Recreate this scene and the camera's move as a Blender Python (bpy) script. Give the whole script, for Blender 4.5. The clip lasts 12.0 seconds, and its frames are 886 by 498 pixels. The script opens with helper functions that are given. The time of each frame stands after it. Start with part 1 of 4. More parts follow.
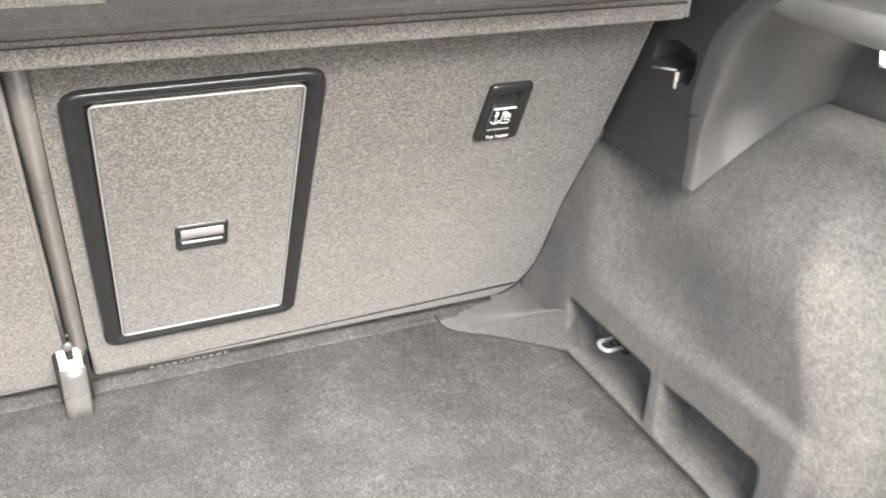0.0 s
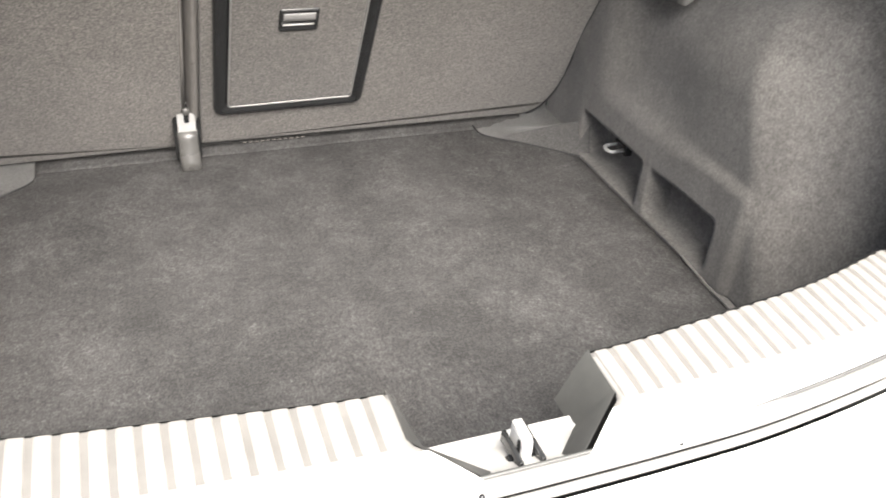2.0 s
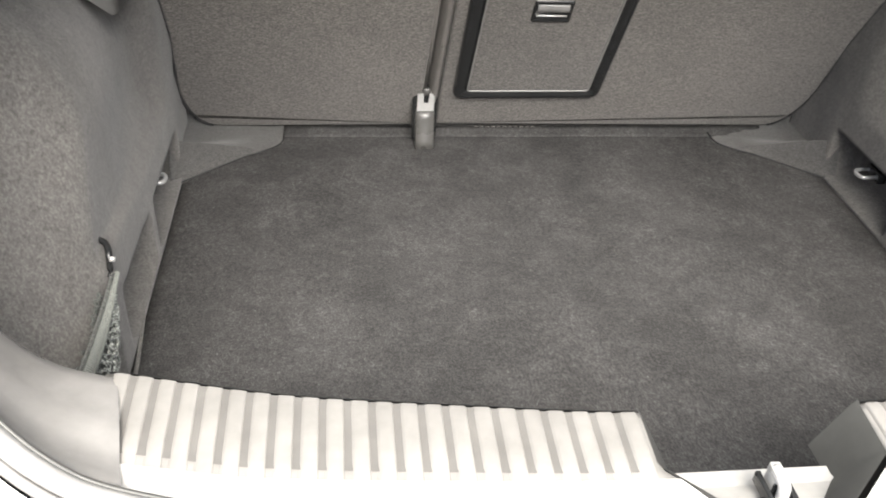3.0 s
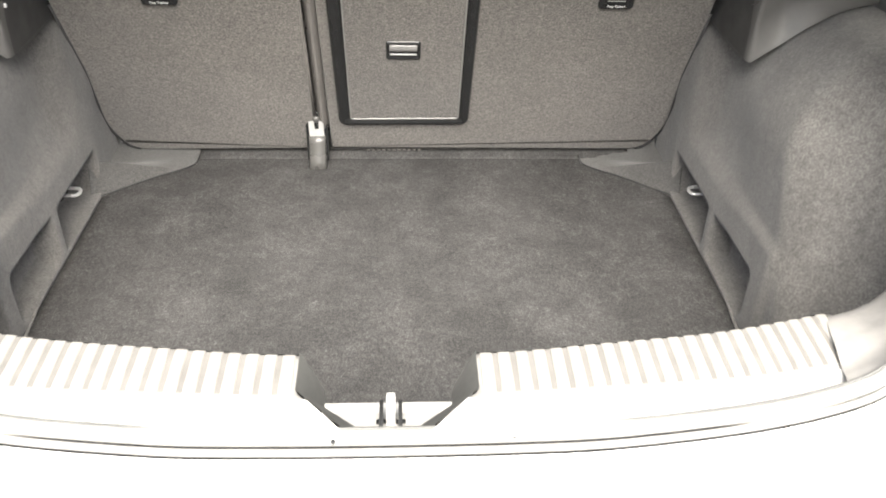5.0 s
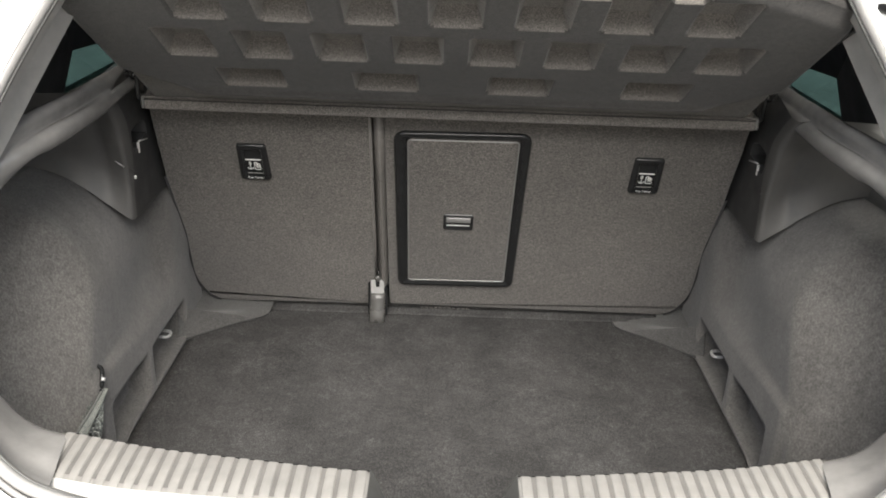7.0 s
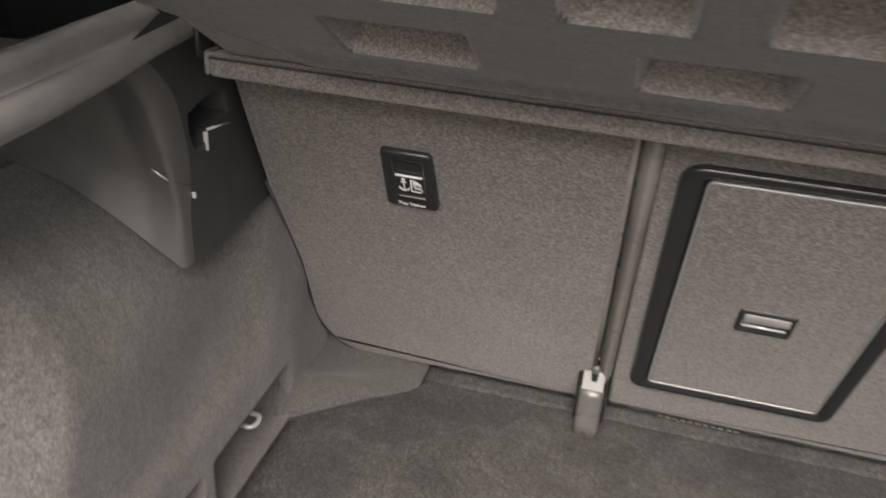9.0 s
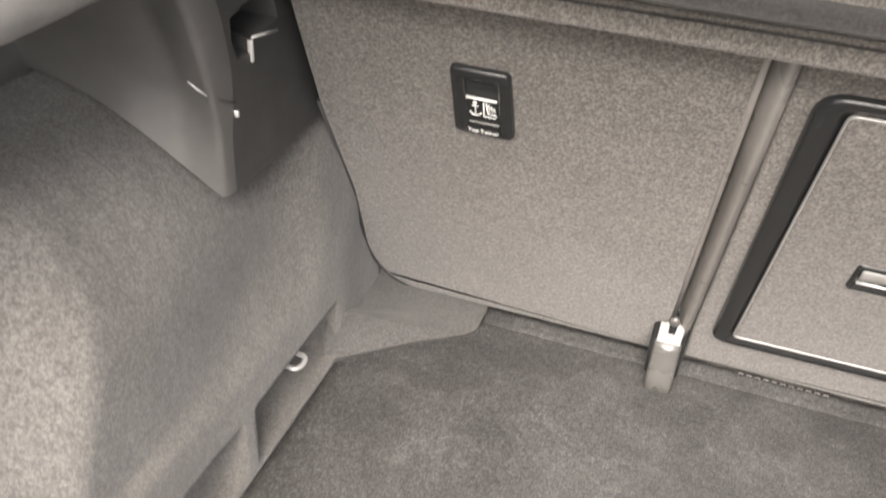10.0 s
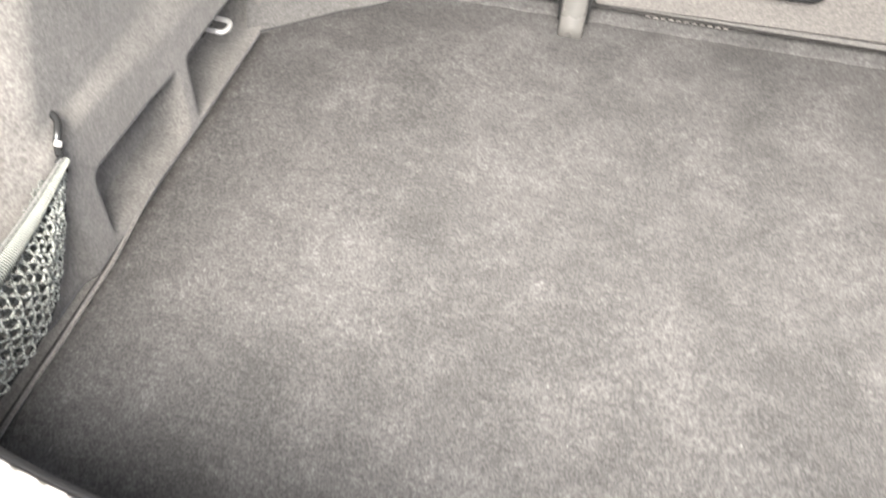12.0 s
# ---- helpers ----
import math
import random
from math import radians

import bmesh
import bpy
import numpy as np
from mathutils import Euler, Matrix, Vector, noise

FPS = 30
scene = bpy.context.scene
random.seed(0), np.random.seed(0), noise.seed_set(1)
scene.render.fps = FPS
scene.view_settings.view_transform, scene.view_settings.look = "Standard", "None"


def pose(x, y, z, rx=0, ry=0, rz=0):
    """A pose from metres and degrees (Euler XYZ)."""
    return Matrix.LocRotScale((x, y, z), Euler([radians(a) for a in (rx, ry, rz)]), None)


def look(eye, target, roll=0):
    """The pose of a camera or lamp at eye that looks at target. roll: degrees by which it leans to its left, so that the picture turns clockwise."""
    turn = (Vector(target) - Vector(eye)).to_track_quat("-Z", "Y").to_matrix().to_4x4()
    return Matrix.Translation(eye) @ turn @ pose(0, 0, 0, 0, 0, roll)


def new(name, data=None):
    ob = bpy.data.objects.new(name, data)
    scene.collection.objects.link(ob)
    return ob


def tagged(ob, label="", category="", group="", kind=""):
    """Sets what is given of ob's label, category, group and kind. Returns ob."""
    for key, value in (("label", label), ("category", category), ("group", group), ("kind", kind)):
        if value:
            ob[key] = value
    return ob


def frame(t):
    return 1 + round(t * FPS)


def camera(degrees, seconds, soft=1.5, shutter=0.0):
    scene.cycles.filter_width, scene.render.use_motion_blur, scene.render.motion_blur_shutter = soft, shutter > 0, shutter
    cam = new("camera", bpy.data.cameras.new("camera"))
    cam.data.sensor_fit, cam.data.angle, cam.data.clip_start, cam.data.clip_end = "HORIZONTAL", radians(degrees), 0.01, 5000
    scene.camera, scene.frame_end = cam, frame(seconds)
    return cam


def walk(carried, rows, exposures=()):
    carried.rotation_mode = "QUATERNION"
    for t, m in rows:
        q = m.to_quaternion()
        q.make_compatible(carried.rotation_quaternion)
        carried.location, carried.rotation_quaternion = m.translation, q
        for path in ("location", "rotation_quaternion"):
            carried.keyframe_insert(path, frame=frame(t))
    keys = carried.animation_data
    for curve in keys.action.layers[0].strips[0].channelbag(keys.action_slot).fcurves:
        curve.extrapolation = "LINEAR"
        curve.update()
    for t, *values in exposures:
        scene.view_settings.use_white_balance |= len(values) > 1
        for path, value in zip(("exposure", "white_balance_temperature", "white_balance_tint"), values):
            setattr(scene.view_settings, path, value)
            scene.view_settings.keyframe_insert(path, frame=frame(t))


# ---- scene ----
cam = camera(55.5, 12.0, soft=1.8, shutter=0.3)
PATH = [
    (0, (-0.073, -0.115, 0.662), (0.663, 1.494, -0.271), 1.9),
    (0.5, (-0.128, -0.225, 0.672), (0.694, 1.349, -0.247), 1.8),
    (1, (-0.174, -0.331, 0.683), (0.636, 1.248, -0.24), 2.2),
    (1.5, (-0.205, -0.392, 0.653), (0.549, 1.159, -0.36), 3.9),
    (2, (-0.203, -0.399, 0.65), (0.439, 1.128, -0.471), 4.7),
    (2.5, (-0.243, -0.39, 0.652), (0.195, 1.184, -0.501), 4.4),
    (2.7, (-0.265, -0.384, 0.653), (0.081, 1.206, -0.509), 4.2),
    (4.3, (-0.082, -0.337, 0.693), (-0.014, 1.253, -0.518), 3.4),
    (4.5, (-0.028, -0.402, 0.719), (0.048, 1.197, -0.48), 3.0),
    (5, (0.018, -0.567, 0.742), (0.117, 1.085, -0.381), 1.6),
    (5.5, (0.023, -0.717, 0.772), (0.096, 0.996, -0.259), 1.0),
    (6, (0.01, -0.739, 0.805), (0.046, 1.044, -0.1), 1.5),
    (6.5, (0.003, -0.75, 0.821), (0.02, 1.084, 0.023), 1.6),
    (6.7, (-0.002, -0.748, 0.818), (0.016, 1.095, 0.04), 1.7),
    (8.3, (-0.008, -0.365, 0.761), (-0.25, 1.4, -0.149), 4.4),
    (8.5, (-0.034, -0.284, 0.742), (-0.327, 1.467, -0.18), 4.1),
    (9, (-0.121, -0.053, 0.704), (-0.541, 1.646, -0.264), 3.6),
    (9.5, (-0.16, 0.029, 0.687), (-0.653, 1.677, -0.335), 3.8),
    (10, (-0.166, 0.026, 0.662), (-0.649, 1.608, -0.463), 4.0),
    (10.5, (-0.169, 0.015, 0.628), (-0.608, 1.493, -0.645), 5.0),
    (11, (-0.152, -0.006, 0.612), (-0.548, 1.403, -0.752), 5.2),
    (11.5, (-0.136, -0.043, 0.602), (-0.483, 1.313, -0.826), 4.8),
    (12, (-0.101, -0.103, 0.587), (-0.353, 1.202, -0.908), 3.2),
]
EXPOSURES = [
    (0.0, 3.66, 6600, 8.9), (1.0, 3.91, 6660, 8.6), (1.5, 3.59, 6660, 9.1), (2.0, 2.74, 6660, 9.1), (2.5, 1.97, 6540, 8.1), (4.3, 3.29, 6710, 8.1), (4.6, 3.19, 6710, 8.1), (5.0, 2.79, 6710, 7.3), (5.5, 0.84, 6560, 7.3), (6.0, 0.59, 6600, 7.6), (6.5, 1.44, 6550, 7.1),
    (8.5, 1.99, 6950, 11.1), (9.0, 2.06, 7020, 12.3), (9.5, 2.78, 7030, 12.2), (10.0, 3.07, 6930, 11.1), (10.5, 3.47, 6790, 10.2), (11.0, 3.45, 6740, 10.2), (11.5, 3.52, 6770, 10), (12.0, 3.79, 6690, 9.1),
]
walk(cam, [(t, look(eye, target, roll)) for t, eye, target, roll in PATH], EXPOSURES)

# ---- light ----
world = bpy.data.worlds.new("sky")
scene.world = world
world.use_nodes = True
wn = world.node_tree.nodes
sky = wn.new("ShaderNodeTexSky")
sky.sky_type = "NISHITA"
sky.sun_disc = False
sky.sun_elevation, sky.sun_rotation = radians(51), radians(178)
sky.air_density, sky.dust_density, sky.ozone_density = 1.0, 5.0, 1.0
world.node_tree.links.new(sky.outputs[0], wn["Background"].inputs[0])
wn["Background"].inputs[1].default_value = 0.078
sun = new("sun", bpy.data.lights.new("sun", "SUN"))
sun.data.energy, sun.data.angle, sun.data.color = 2.5, radians(54), (1.0, 0.985, 0.965)
sun.matrix_world = look((0.066, -1.887, 2.331), (0, 0, 0))


# ---- materials ----
def material(name, color, rough=0.6, metal=0.0, spec=0.5, sheen=0.0, coat=0.0):
    m = bpy.data.materials.new(name)
    m.use_nodes = True
    b = m.node_tree.nodes["Principled BSDF"]
    b.inputs["Base Color"].default_value = (*color, 1)
    b.inputs["Roughness"].default_value = rough
    b.inputs["Metallic"].default_value = metal
    b.inputs["Specular IOR Level"].default_value = spec
    b.inputs["Sheen Weight"].default_value = sheen
    b.inputs["Coat Weight"].default_value = coat
    return m


def node(m, kind, **inputs):
    n = m.node_tree.nodes.new(kind)
    for key, value in inputs.items():
        n.inputs[key.replace("_", " ")].default_value = value
    return n


def ramp(m, source, stops):
    r = node(m, "ShaderNodeValToRGB")
    while len(r.color_ramp.elements) < len(stops):
        r.color_ramp.elements.new(0.5)
    for e, (at, c) in zip(r.color_ramp.elements, stops):
        e.position, e.color = at, (*c, 1)
    m.node_tree.links.new(source, r.inputs[0])
    return r.outputs[0]


def blend(m, mode, factor, a, b):
    n = m.node_tree.nodes.new("ShaderNodeMix")
    n.data_type, n.blend_type = "RGBA", mode
    for socket, value in ((n.inputs[0], factor), (n.inputs[6], a), (n.inputs[7], b)):
        if isinstance(value, (int, float)):
            socket.default_value = value
        else:
            m.node_tree.links.new(value, socket)
    return n.outputs[2]


def coords(m, scale=(1, 1, 1)):
    t = m.node_tree.nodes.new("ShaderNodeTexCoord")
    v = m.node_tree.nodes.new("ShaderNodeMapping")
    v.inputs["Scale"].default_value = scale
    m.node_tree.links.new(t.outputs["Object"], v.inputs["Vector"])
    return v.outputs[0]


def noise_tex(m, vector, scale, detail=4.0, rough=0.6):
    n = node(m, "ShaderNodeTexNoise", Scale=scale, Detail=detail, Roughness=rough)
    m.node_tree.links.new(vector, n.inputs["Vector"])
    return n.outputs[0]


def bump(m, height, strength, distance):
    n = node(m, "ShaderNodeBump", Strength=strength, Distance=distance)
    m.node_tree.links.new(height, n.inputs["Height"])
    m.node_tree.links.new(n.outputs[0], m.node_tree.nodes["Principled BSDF"].inputs["Normal"])
    return n


def felt(name, dark, mid, light, fleck=420.0, cloud=9.0, contrast=0.35, stretch=(1, 1, 1), relief=0.0012, sheen=0.2, hair=0.8, clump=0.22, brushing=0.0, lint=0.0):
    """Needle felt: short fibres in mottled tones, with worn, brushed patches."""
    m = material(name, mid, 0.95, spec=0.12, sheen=sheen)
    m.node_tree.nodes["Principled BSDF"].inputs["Sheen Roughness"].default_value = 0.6
    v = coords(m, stretch)
    fine = noise_tex(m, v, fleck, 3, 0.7)
    tone = ramp(m, fine, [(0.37, dark), (0.5, mid), (0.64, light)])
    worn = ramp(m, noise_tex(m, v, cloud, 5, 0.65), [(0.38, (0.62,) * 3), (0.5, (0.95,) * 3), (0.62, (1.35,) * 3)])
    hairs = ramp(m, noise_tex(m, v, fleck * clump, 4, 0.75), [(0.36, (0.72,) * 3), (0.64, (1.28,) * 3)])
    c = blend(m, "MULTIPLY", contrast * 2, tone, worn)
    c = blend(m, "MULTIPLY", hair, c, hairs)
    if brushing:
        # pile brushed this way and that: short curved streaks
        swirl = node(m, "ShaderNodeTexNoise", Scale=16.0, Detail=6.0, Roughness=0.68, Distortion=0.7)
        m.node_tree.links.new(coords(m, (1.0, 1.35, 1.0)), swirl.inputs["Vector"])
        streaks = ramp(m, swirl.outputs[0], [(0.34, (0.74,) * 3), (0.5, (1.0,) * 3), (0.66, (1.3,) * 3)])
        c = blend(m, "MULTIPLY", brushing, c, streaks)
    if lint:
        # stray pale fibres and dust caught in the pile
        stray = ramp(m, noise_tex(m, coords(m, (1.0, 0.4, 1.0)), 210, 3, 0.7), [(0.63, (1.0,) * 3), (0.72, (1.0 + lint,) * 3)])
        dust = ramp(m, noise_tex(m, coords(m), 34, 6, 0.75), [(0.55, (1.0,) * 3), (0.72, (1.0 + lint * 0.8,) * 3)])
        c = blend(m, "MULTIPLY", 1.0, c, stray)
        c = blend(m, "MULTIPLY", 1.0, c, dust)
    m.node_tree.links.new(c, m.node_tree.nodes["Principled BSDF"].inputs["Base Color"])
    bump(m, noise_tex(m, v, fleck * 0.8, 4, 0.7), 0.7, relief)
    return m


def plastic(name, color, rough=0.5, grain=900.0, relief=0.0002, spec=0.5, smudge=0.15):
    """Grained trim plastic with a faint uneven gloss."""
    m = material(name, color, rough, spec=spec)
    v = coords(m)
    b = m.node_tree.nodes["Principled BSDF"]
    spots = ramp(m, noise_tex(m, v, 14, 5), [(0.3, (rough - smudge,) * 3), (0.7, (rough + smudge * 0.6,) * 3)])
    m.node_tree.links.new(spots, b.inputs["Roughness"])
    tint = ramp(m, noise_tex(m, v, 40, 4), [(0.3, tuple(c * 0.88 for c in color)), (0.7, tuple(c * 1.1 for c in color))])
    m.node_tree.links.new(tint, b.inputs["Base Color"])
    bump(m, noise_tex(m, v, grain, 2), 0.35, relief)
    return m


def brushed(name, color, rough=0.3):
    m = material(name, color, rough, 1.0)
    v = coords(m)
    b = m.node_tree.nodes["Principled BSDF"]
    m.node_tree.links.new(ramp(m, noise_tex(m, v, 120, 4), [(0.3, (rough * 0.7,) * 3), (0.7, (rough * 1.5,) * 3)]), b.inputs["Roughness"])
    m.node_tree.links.new(ramp(m, noise_tex(m, v, 60, 4), [(0.25, tuple(c * 0.75 for c in color)), (0.6, color)]), b.inputs["Base Color"])
    return m


FLOOR_FELT = felt("floor_felt", (0.0391, 0.0387, 0.0384), (0.0543, 0.0533, 0.0528), (0.0766, 0.0754, 0.0743), 520, 8, 0.22, (1, 0.6, 1), relief=0.0009, sheen=0.0, hair=0.62, clump=0.36, brushing=0.5, lint=0.6)
SIDE_FELT = felt("side_felt", (0.0797, 0.0754, 0.0712), (0.1041, 0.0991, 0.0937), (0.1355, 0.1297, 0.122), 430, 6, 0.2, (1, 1, 0.6), 0.0007, hair=0.5, clump=0.34, brushing=0.3)
CORNER_FELT = felt("corner_felt", (0.0561, 0.055, 0.0534), (0.0754, 0.074, 0.0718), (0.1009, 0.0986, 0.096), 520, 5, 0.18, relief=0.0007, hair=0.58, clump=0.4)
SEAT_FELT = felt("seat_felt", (0.0674, 0.0619, 0.0558), (0.1207, 0.1109, 0.1014), (0.1973, 0.1819, 0.1658), 430, 4, 0.14, (0.9, 1, 1.0), relief=0.0006, hair=0.62, clump=0.42)
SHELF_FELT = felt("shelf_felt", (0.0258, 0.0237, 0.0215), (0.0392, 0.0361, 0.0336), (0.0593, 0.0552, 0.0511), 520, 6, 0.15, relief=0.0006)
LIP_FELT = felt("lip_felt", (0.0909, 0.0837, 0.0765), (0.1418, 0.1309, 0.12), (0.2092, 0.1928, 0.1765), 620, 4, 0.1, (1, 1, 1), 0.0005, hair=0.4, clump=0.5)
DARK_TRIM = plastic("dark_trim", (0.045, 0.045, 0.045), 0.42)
GREY_TRIM = plastic("grey_trim", (0.215, 0.209, 0.2), 0.2, spec=1.0, smudge=0.02)
WING_TRIM = plastic("wing_trim", (0.088, 0.086, 0.083), 0.38, spec=0.9, smudge=0.04)
SILL_TRIM = plastic("sill_trim", (0.068, 0.068, 0.064), 0.45)
PALE_TRIM = plastic("pale_trim", (0.4, 0.393, 0.375), 0.4)
BLACK_TRIM = plastic("black_trim", (0.02, 0.0205, 0.021), 0.2, smudge=0.05)
EDGE_GLINT = plastic("edge_glint", (0.26, 0.254, 0.244), 0.16, spec=1.0, smudge=0.03)
PULL_TRIM = plastic("pull_trim", (0.2, 0.196, 0.19), 0.2, smudge=0.05)
DIVIDER_TRIM = plastic("divider_trim", (0.19, 0.178, 0.166), 0.36)
RIM_LIT = plastic("lit_rim", (0.5, 0.49, 0.47), 0.34, smudge=0.05)
RIB_YARN = plastic("rib_yarn", (0.22, 0.232, 0.213), 0.7, smudge=0.05)
RUBBER = plastic("rubber", (0.27, 0.265, 0.257), 0.38, spec=0.5, smudge=0.06)
TREAD = plastic("tread_plate", (0.225, 0.217, 0.203), 0.45, grain=500, smudge=0.06)
GROOVE = plastic("tread_groove", (0.125, 0.12, 0.112), 0.55, grain=500, smudge=0.06)
PAINT = material("white_paint", (0.82, 0.82, 0.8), 0.2)
PAINT.node_tree.nodes["Principled BSDF"].inputs["Coat Weight"].default_value = 0.6
STEEL = brushed("steel", (0.72, 0.71, 0.69), 0.28)
STRAP_STEEL = plastic("strap_steel", (0.085, 0.083, 0.079), 0.34)
ZINC = plastic("zinc", (0.72, 0.715, 0.7), 0.32, grain=700, smudge=0.08)
ZINC.node_tree.nodes["Principled BSDF"].inputs["Metallic"].default_value = 0.45
WHITE_INK = plastic("white_ink", (0.85, 0.85, 0.83), 0.5)
NET_YARN = felt("net_yarn", (0.018, 0.021, 0.018), (0.17, 0.182, 0.166), (0.44, 0.46, 0.42), 420, 40, 0.1, (1, 1, 1), 0.0006)
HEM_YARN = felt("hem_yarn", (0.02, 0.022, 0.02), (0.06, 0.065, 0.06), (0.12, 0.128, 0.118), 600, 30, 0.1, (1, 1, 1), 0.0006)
LINING = plastic("lining", (0.03, 0.03, 0.031), 0.8)
PAVING = felt("paving", (0.0667, 0.0657, 0.0635), (0.0889, 0.0873, 0.0845), (0.1079, 0.1057, 0.1026), 60, 0.6, 0.3, relief=0.004, sheen=0.0)
GLASS = material("tinted_glass", (0.15, 0.27, 0.25), 0.02)
GLASS.node_tree.nodes["Principled BSDF"].inputs["Transmission Weight"].default_value = 1.0
GLASS.node_tree.nodes["Principled BSDF"].inputs["IOR"].default_value = 1.1
# glass out of view, its dark tint set to cut light in the boot
SHADING_GLASS = material("shading_glass", (0.16, 0.2, 0.195), 0.02)
SHADING_GLASS.node_tree.nodes["Principled BSDF"].inputs["Transmission Weight"].default_value = 1.0
SHADING_GLASS.node_tree.nodes["Principled BSDF"].inputs["IOR"].default_value = 1.1
LENS = material("lamp_lens", (0.9, 0.9, 0.87), 0.3)
LENS.node_tree.nodes["Principled BSDF"].inputs["Emission Color"].default_value = (1.0, 0.95, 0.88, 1)
LENS.node_tree.nodes["Principled BSDF"].inputs["Emission Strength"].default_value = 3.0


# ---- mesh tools ----
def part(name, bm, mat, parent=None, label="", smooth=True):
    """One mesh object out of a bmesh, under its thing."""
    bmesh.ops.recalc_face_normals(bm, faces=bm.faces)
    me = bpy.data.meshes.new(name)
    bm.to_mesh(me)
    bm.free()
    me.materials.append(mat)
    if smooth:
        me.shade_smooth()
    ob = new(name, me)
    if parent is not None:
        ob.parent = parent
    if label:
        ob["label"] = label
    return ob


def empty(name, x, y, z):
    ob = new(name)
    ob.matrix_world = pose(x, y, z)
    return ob


def child(name, bm, mat, parent, label="", smooth=True):
    """A part whose vertices are in world places, under a thing that stands elsewhere."""
    ob = part(name, bm, mat, parent, label, smooth)
    m = Matrix.Identity(4)
    p = parent
    while p is not None:
        m = p.matrix_basis @ m if p.parent is None else p.matrix_parent_inverse @ p.matrix_basis @ m
        p = p.parent
    ob.matrix_parent_inverse = m.inverted()
    return ob


def sharp(ob, degrees):
    ob.data.set_sharp_from_angle(angle=radians(degrees))
    return ob


def grid(rows, closed=False, bm=None):
    """A sheet through rows of points, all of one length."""
    bm = bm or bmesh.new()
    vs = [[bm.verts.new(p) for p in r] for r in rows]
    for a, b in zip(vs, vs[1:]):
        n = len(a)
        for i in range(n if closed else n - 1):
            j = (i + 1) % n
            if len({a[i], a[j], b[j], b[i]}) == 4:
                bm.faces.new((a[i], a[j], b[j], b[i]))
    return bm


def slab(rows, offset):
    """A sheet with a thickness: the same sheet again, moved by offset, and the rim between."""
    bm = bmesh.new()
    o = Vector(offset)
    top = [[bm.verts.new(p) for p in r] for r in rows]
    low = [[bm.verts.new(Vector(p) + o) for p in r] for r in rows]
    h, w = len(rows), len(rows[0])
    for i in range(h - 1):
        for j in range(w - 1):
            bm.faces.new((top[i][j], top[i][j + 1], top[i + 1][j + 1], top[i + 1][j]))
            bm.faces.new((low[i][j], low[i + 1][j], low[i + 1][j + 1], low[i][j + 1]))
    rim = [(0, j) for j in range(w)] + [(i, w - 1) for i in range(1, h)] + [(h - 1, j) for j in range(w - 2, -1, -1)] + [(i, 0) for i in range(h - 2, 0, -1)]
    for (a, b), (c, d) in zip(rim, rim[1:] + rim[:1]):
        bm.faces.new((top[a][b], low[a][b], low[c][d], top[c][d]))
    return bm


def box(x0, x1, y0, y1, z0, z1, round_by=0.0, segments=2, m=None, bm=None):
    """A box with rounded edges, by its bounds; m turns it into place."""
    bm = bm or bmesh.new()
    made = bmesh.ops.create_cube(bm, size=1.0)["verts"]
    for v in made:
        v.co = Vector((x0 + (v.co.x + 0.5) * (x1 - x0), y0 + (v.co.y + 0.5) * (y1 - y0), z0 + (v.co.z + 0.5) * (z1 - z0)))
    if round_by:
        edges = list({e for v in made for e in v.link_edges})
        done = bmesh.ops.bevel(bm, geom=edges, offset=round_by, segments=segments, affect="EDGES", profile=0.5)
        made = list({v for f in done["faces"] for v in f.verts} | {v for v in made if v.is_valid})
    if m is not None:
        for v in made:
            v.co = m @ v.co
    return bm


def tube(points, radius, sides=8, closed=False, bm=None, flat=1.0, up=(0, 0, 1)):
    """A round bar along points; flat squeezes it along up."""
    bm = bm or bmesh.new()
    pts = [Vector(p) for p in points]
    n = len(pts)
    rows = []
    for i, p in enumerate(pts):
        a = pts[(i - 1) % n] if closed or i else p
        b = pts[(i + 1) % n] if closed or i < n - 1 else p
        t = (b - a).normalized()
        side = t.cross(Vector(up))
        side = side.normalized() if side.length > 1e-4 else t.orthogonal().normalized()
        other = side.cross(t)
        r = radius[i] if isinstance(radius, (list, tuple)) else radius
        rows.append([p + side * math.cos(k) * r + other * math.sin(k) * r * flat for k in (2 * math.pi * s / sides for s in range(sides))])
    vs = [[bm.verts.new(q) for q in r] for r in rows]
    for i in range(n if closed else n - 1):
        a, b = vs[i], vs[(i + 1) % n]
        for s in range(sides):
            bm.faces.new((a[s], a[(s + 1) % sides], b[(s + 1) % sides], b[s]))
    if not closed:
        bm.faces.new(vs[0])
        bm.faces.new(vs[-1][::-1])
    return bm


def smooth_line(points, steps=8):
    """A Catmull-Rom line through points."""
    p = [Vector(q) for q in points]
    p = [p[0] * 2 - p[1]] + p + [p[-1] * 2 - p[-2]]
    out = []
    for a, b, c, d in zip(p, p[1:], p[2:], p[3:]):
        for k in range(steps):
            t = k / steps
            out.append(0.5 * ((2 * b) + (c - a) * t + (2 * a - 5 * b + 4 * c - d) * t * t + (3 * b - a - 3 * c + d) * t ** 3))
    return out + [p[-2]]


def step(a, b, x):
    t = min(1.0, max(0.0, (x - a) / (b - a)))
    return t * t * (3 - 2 * t)


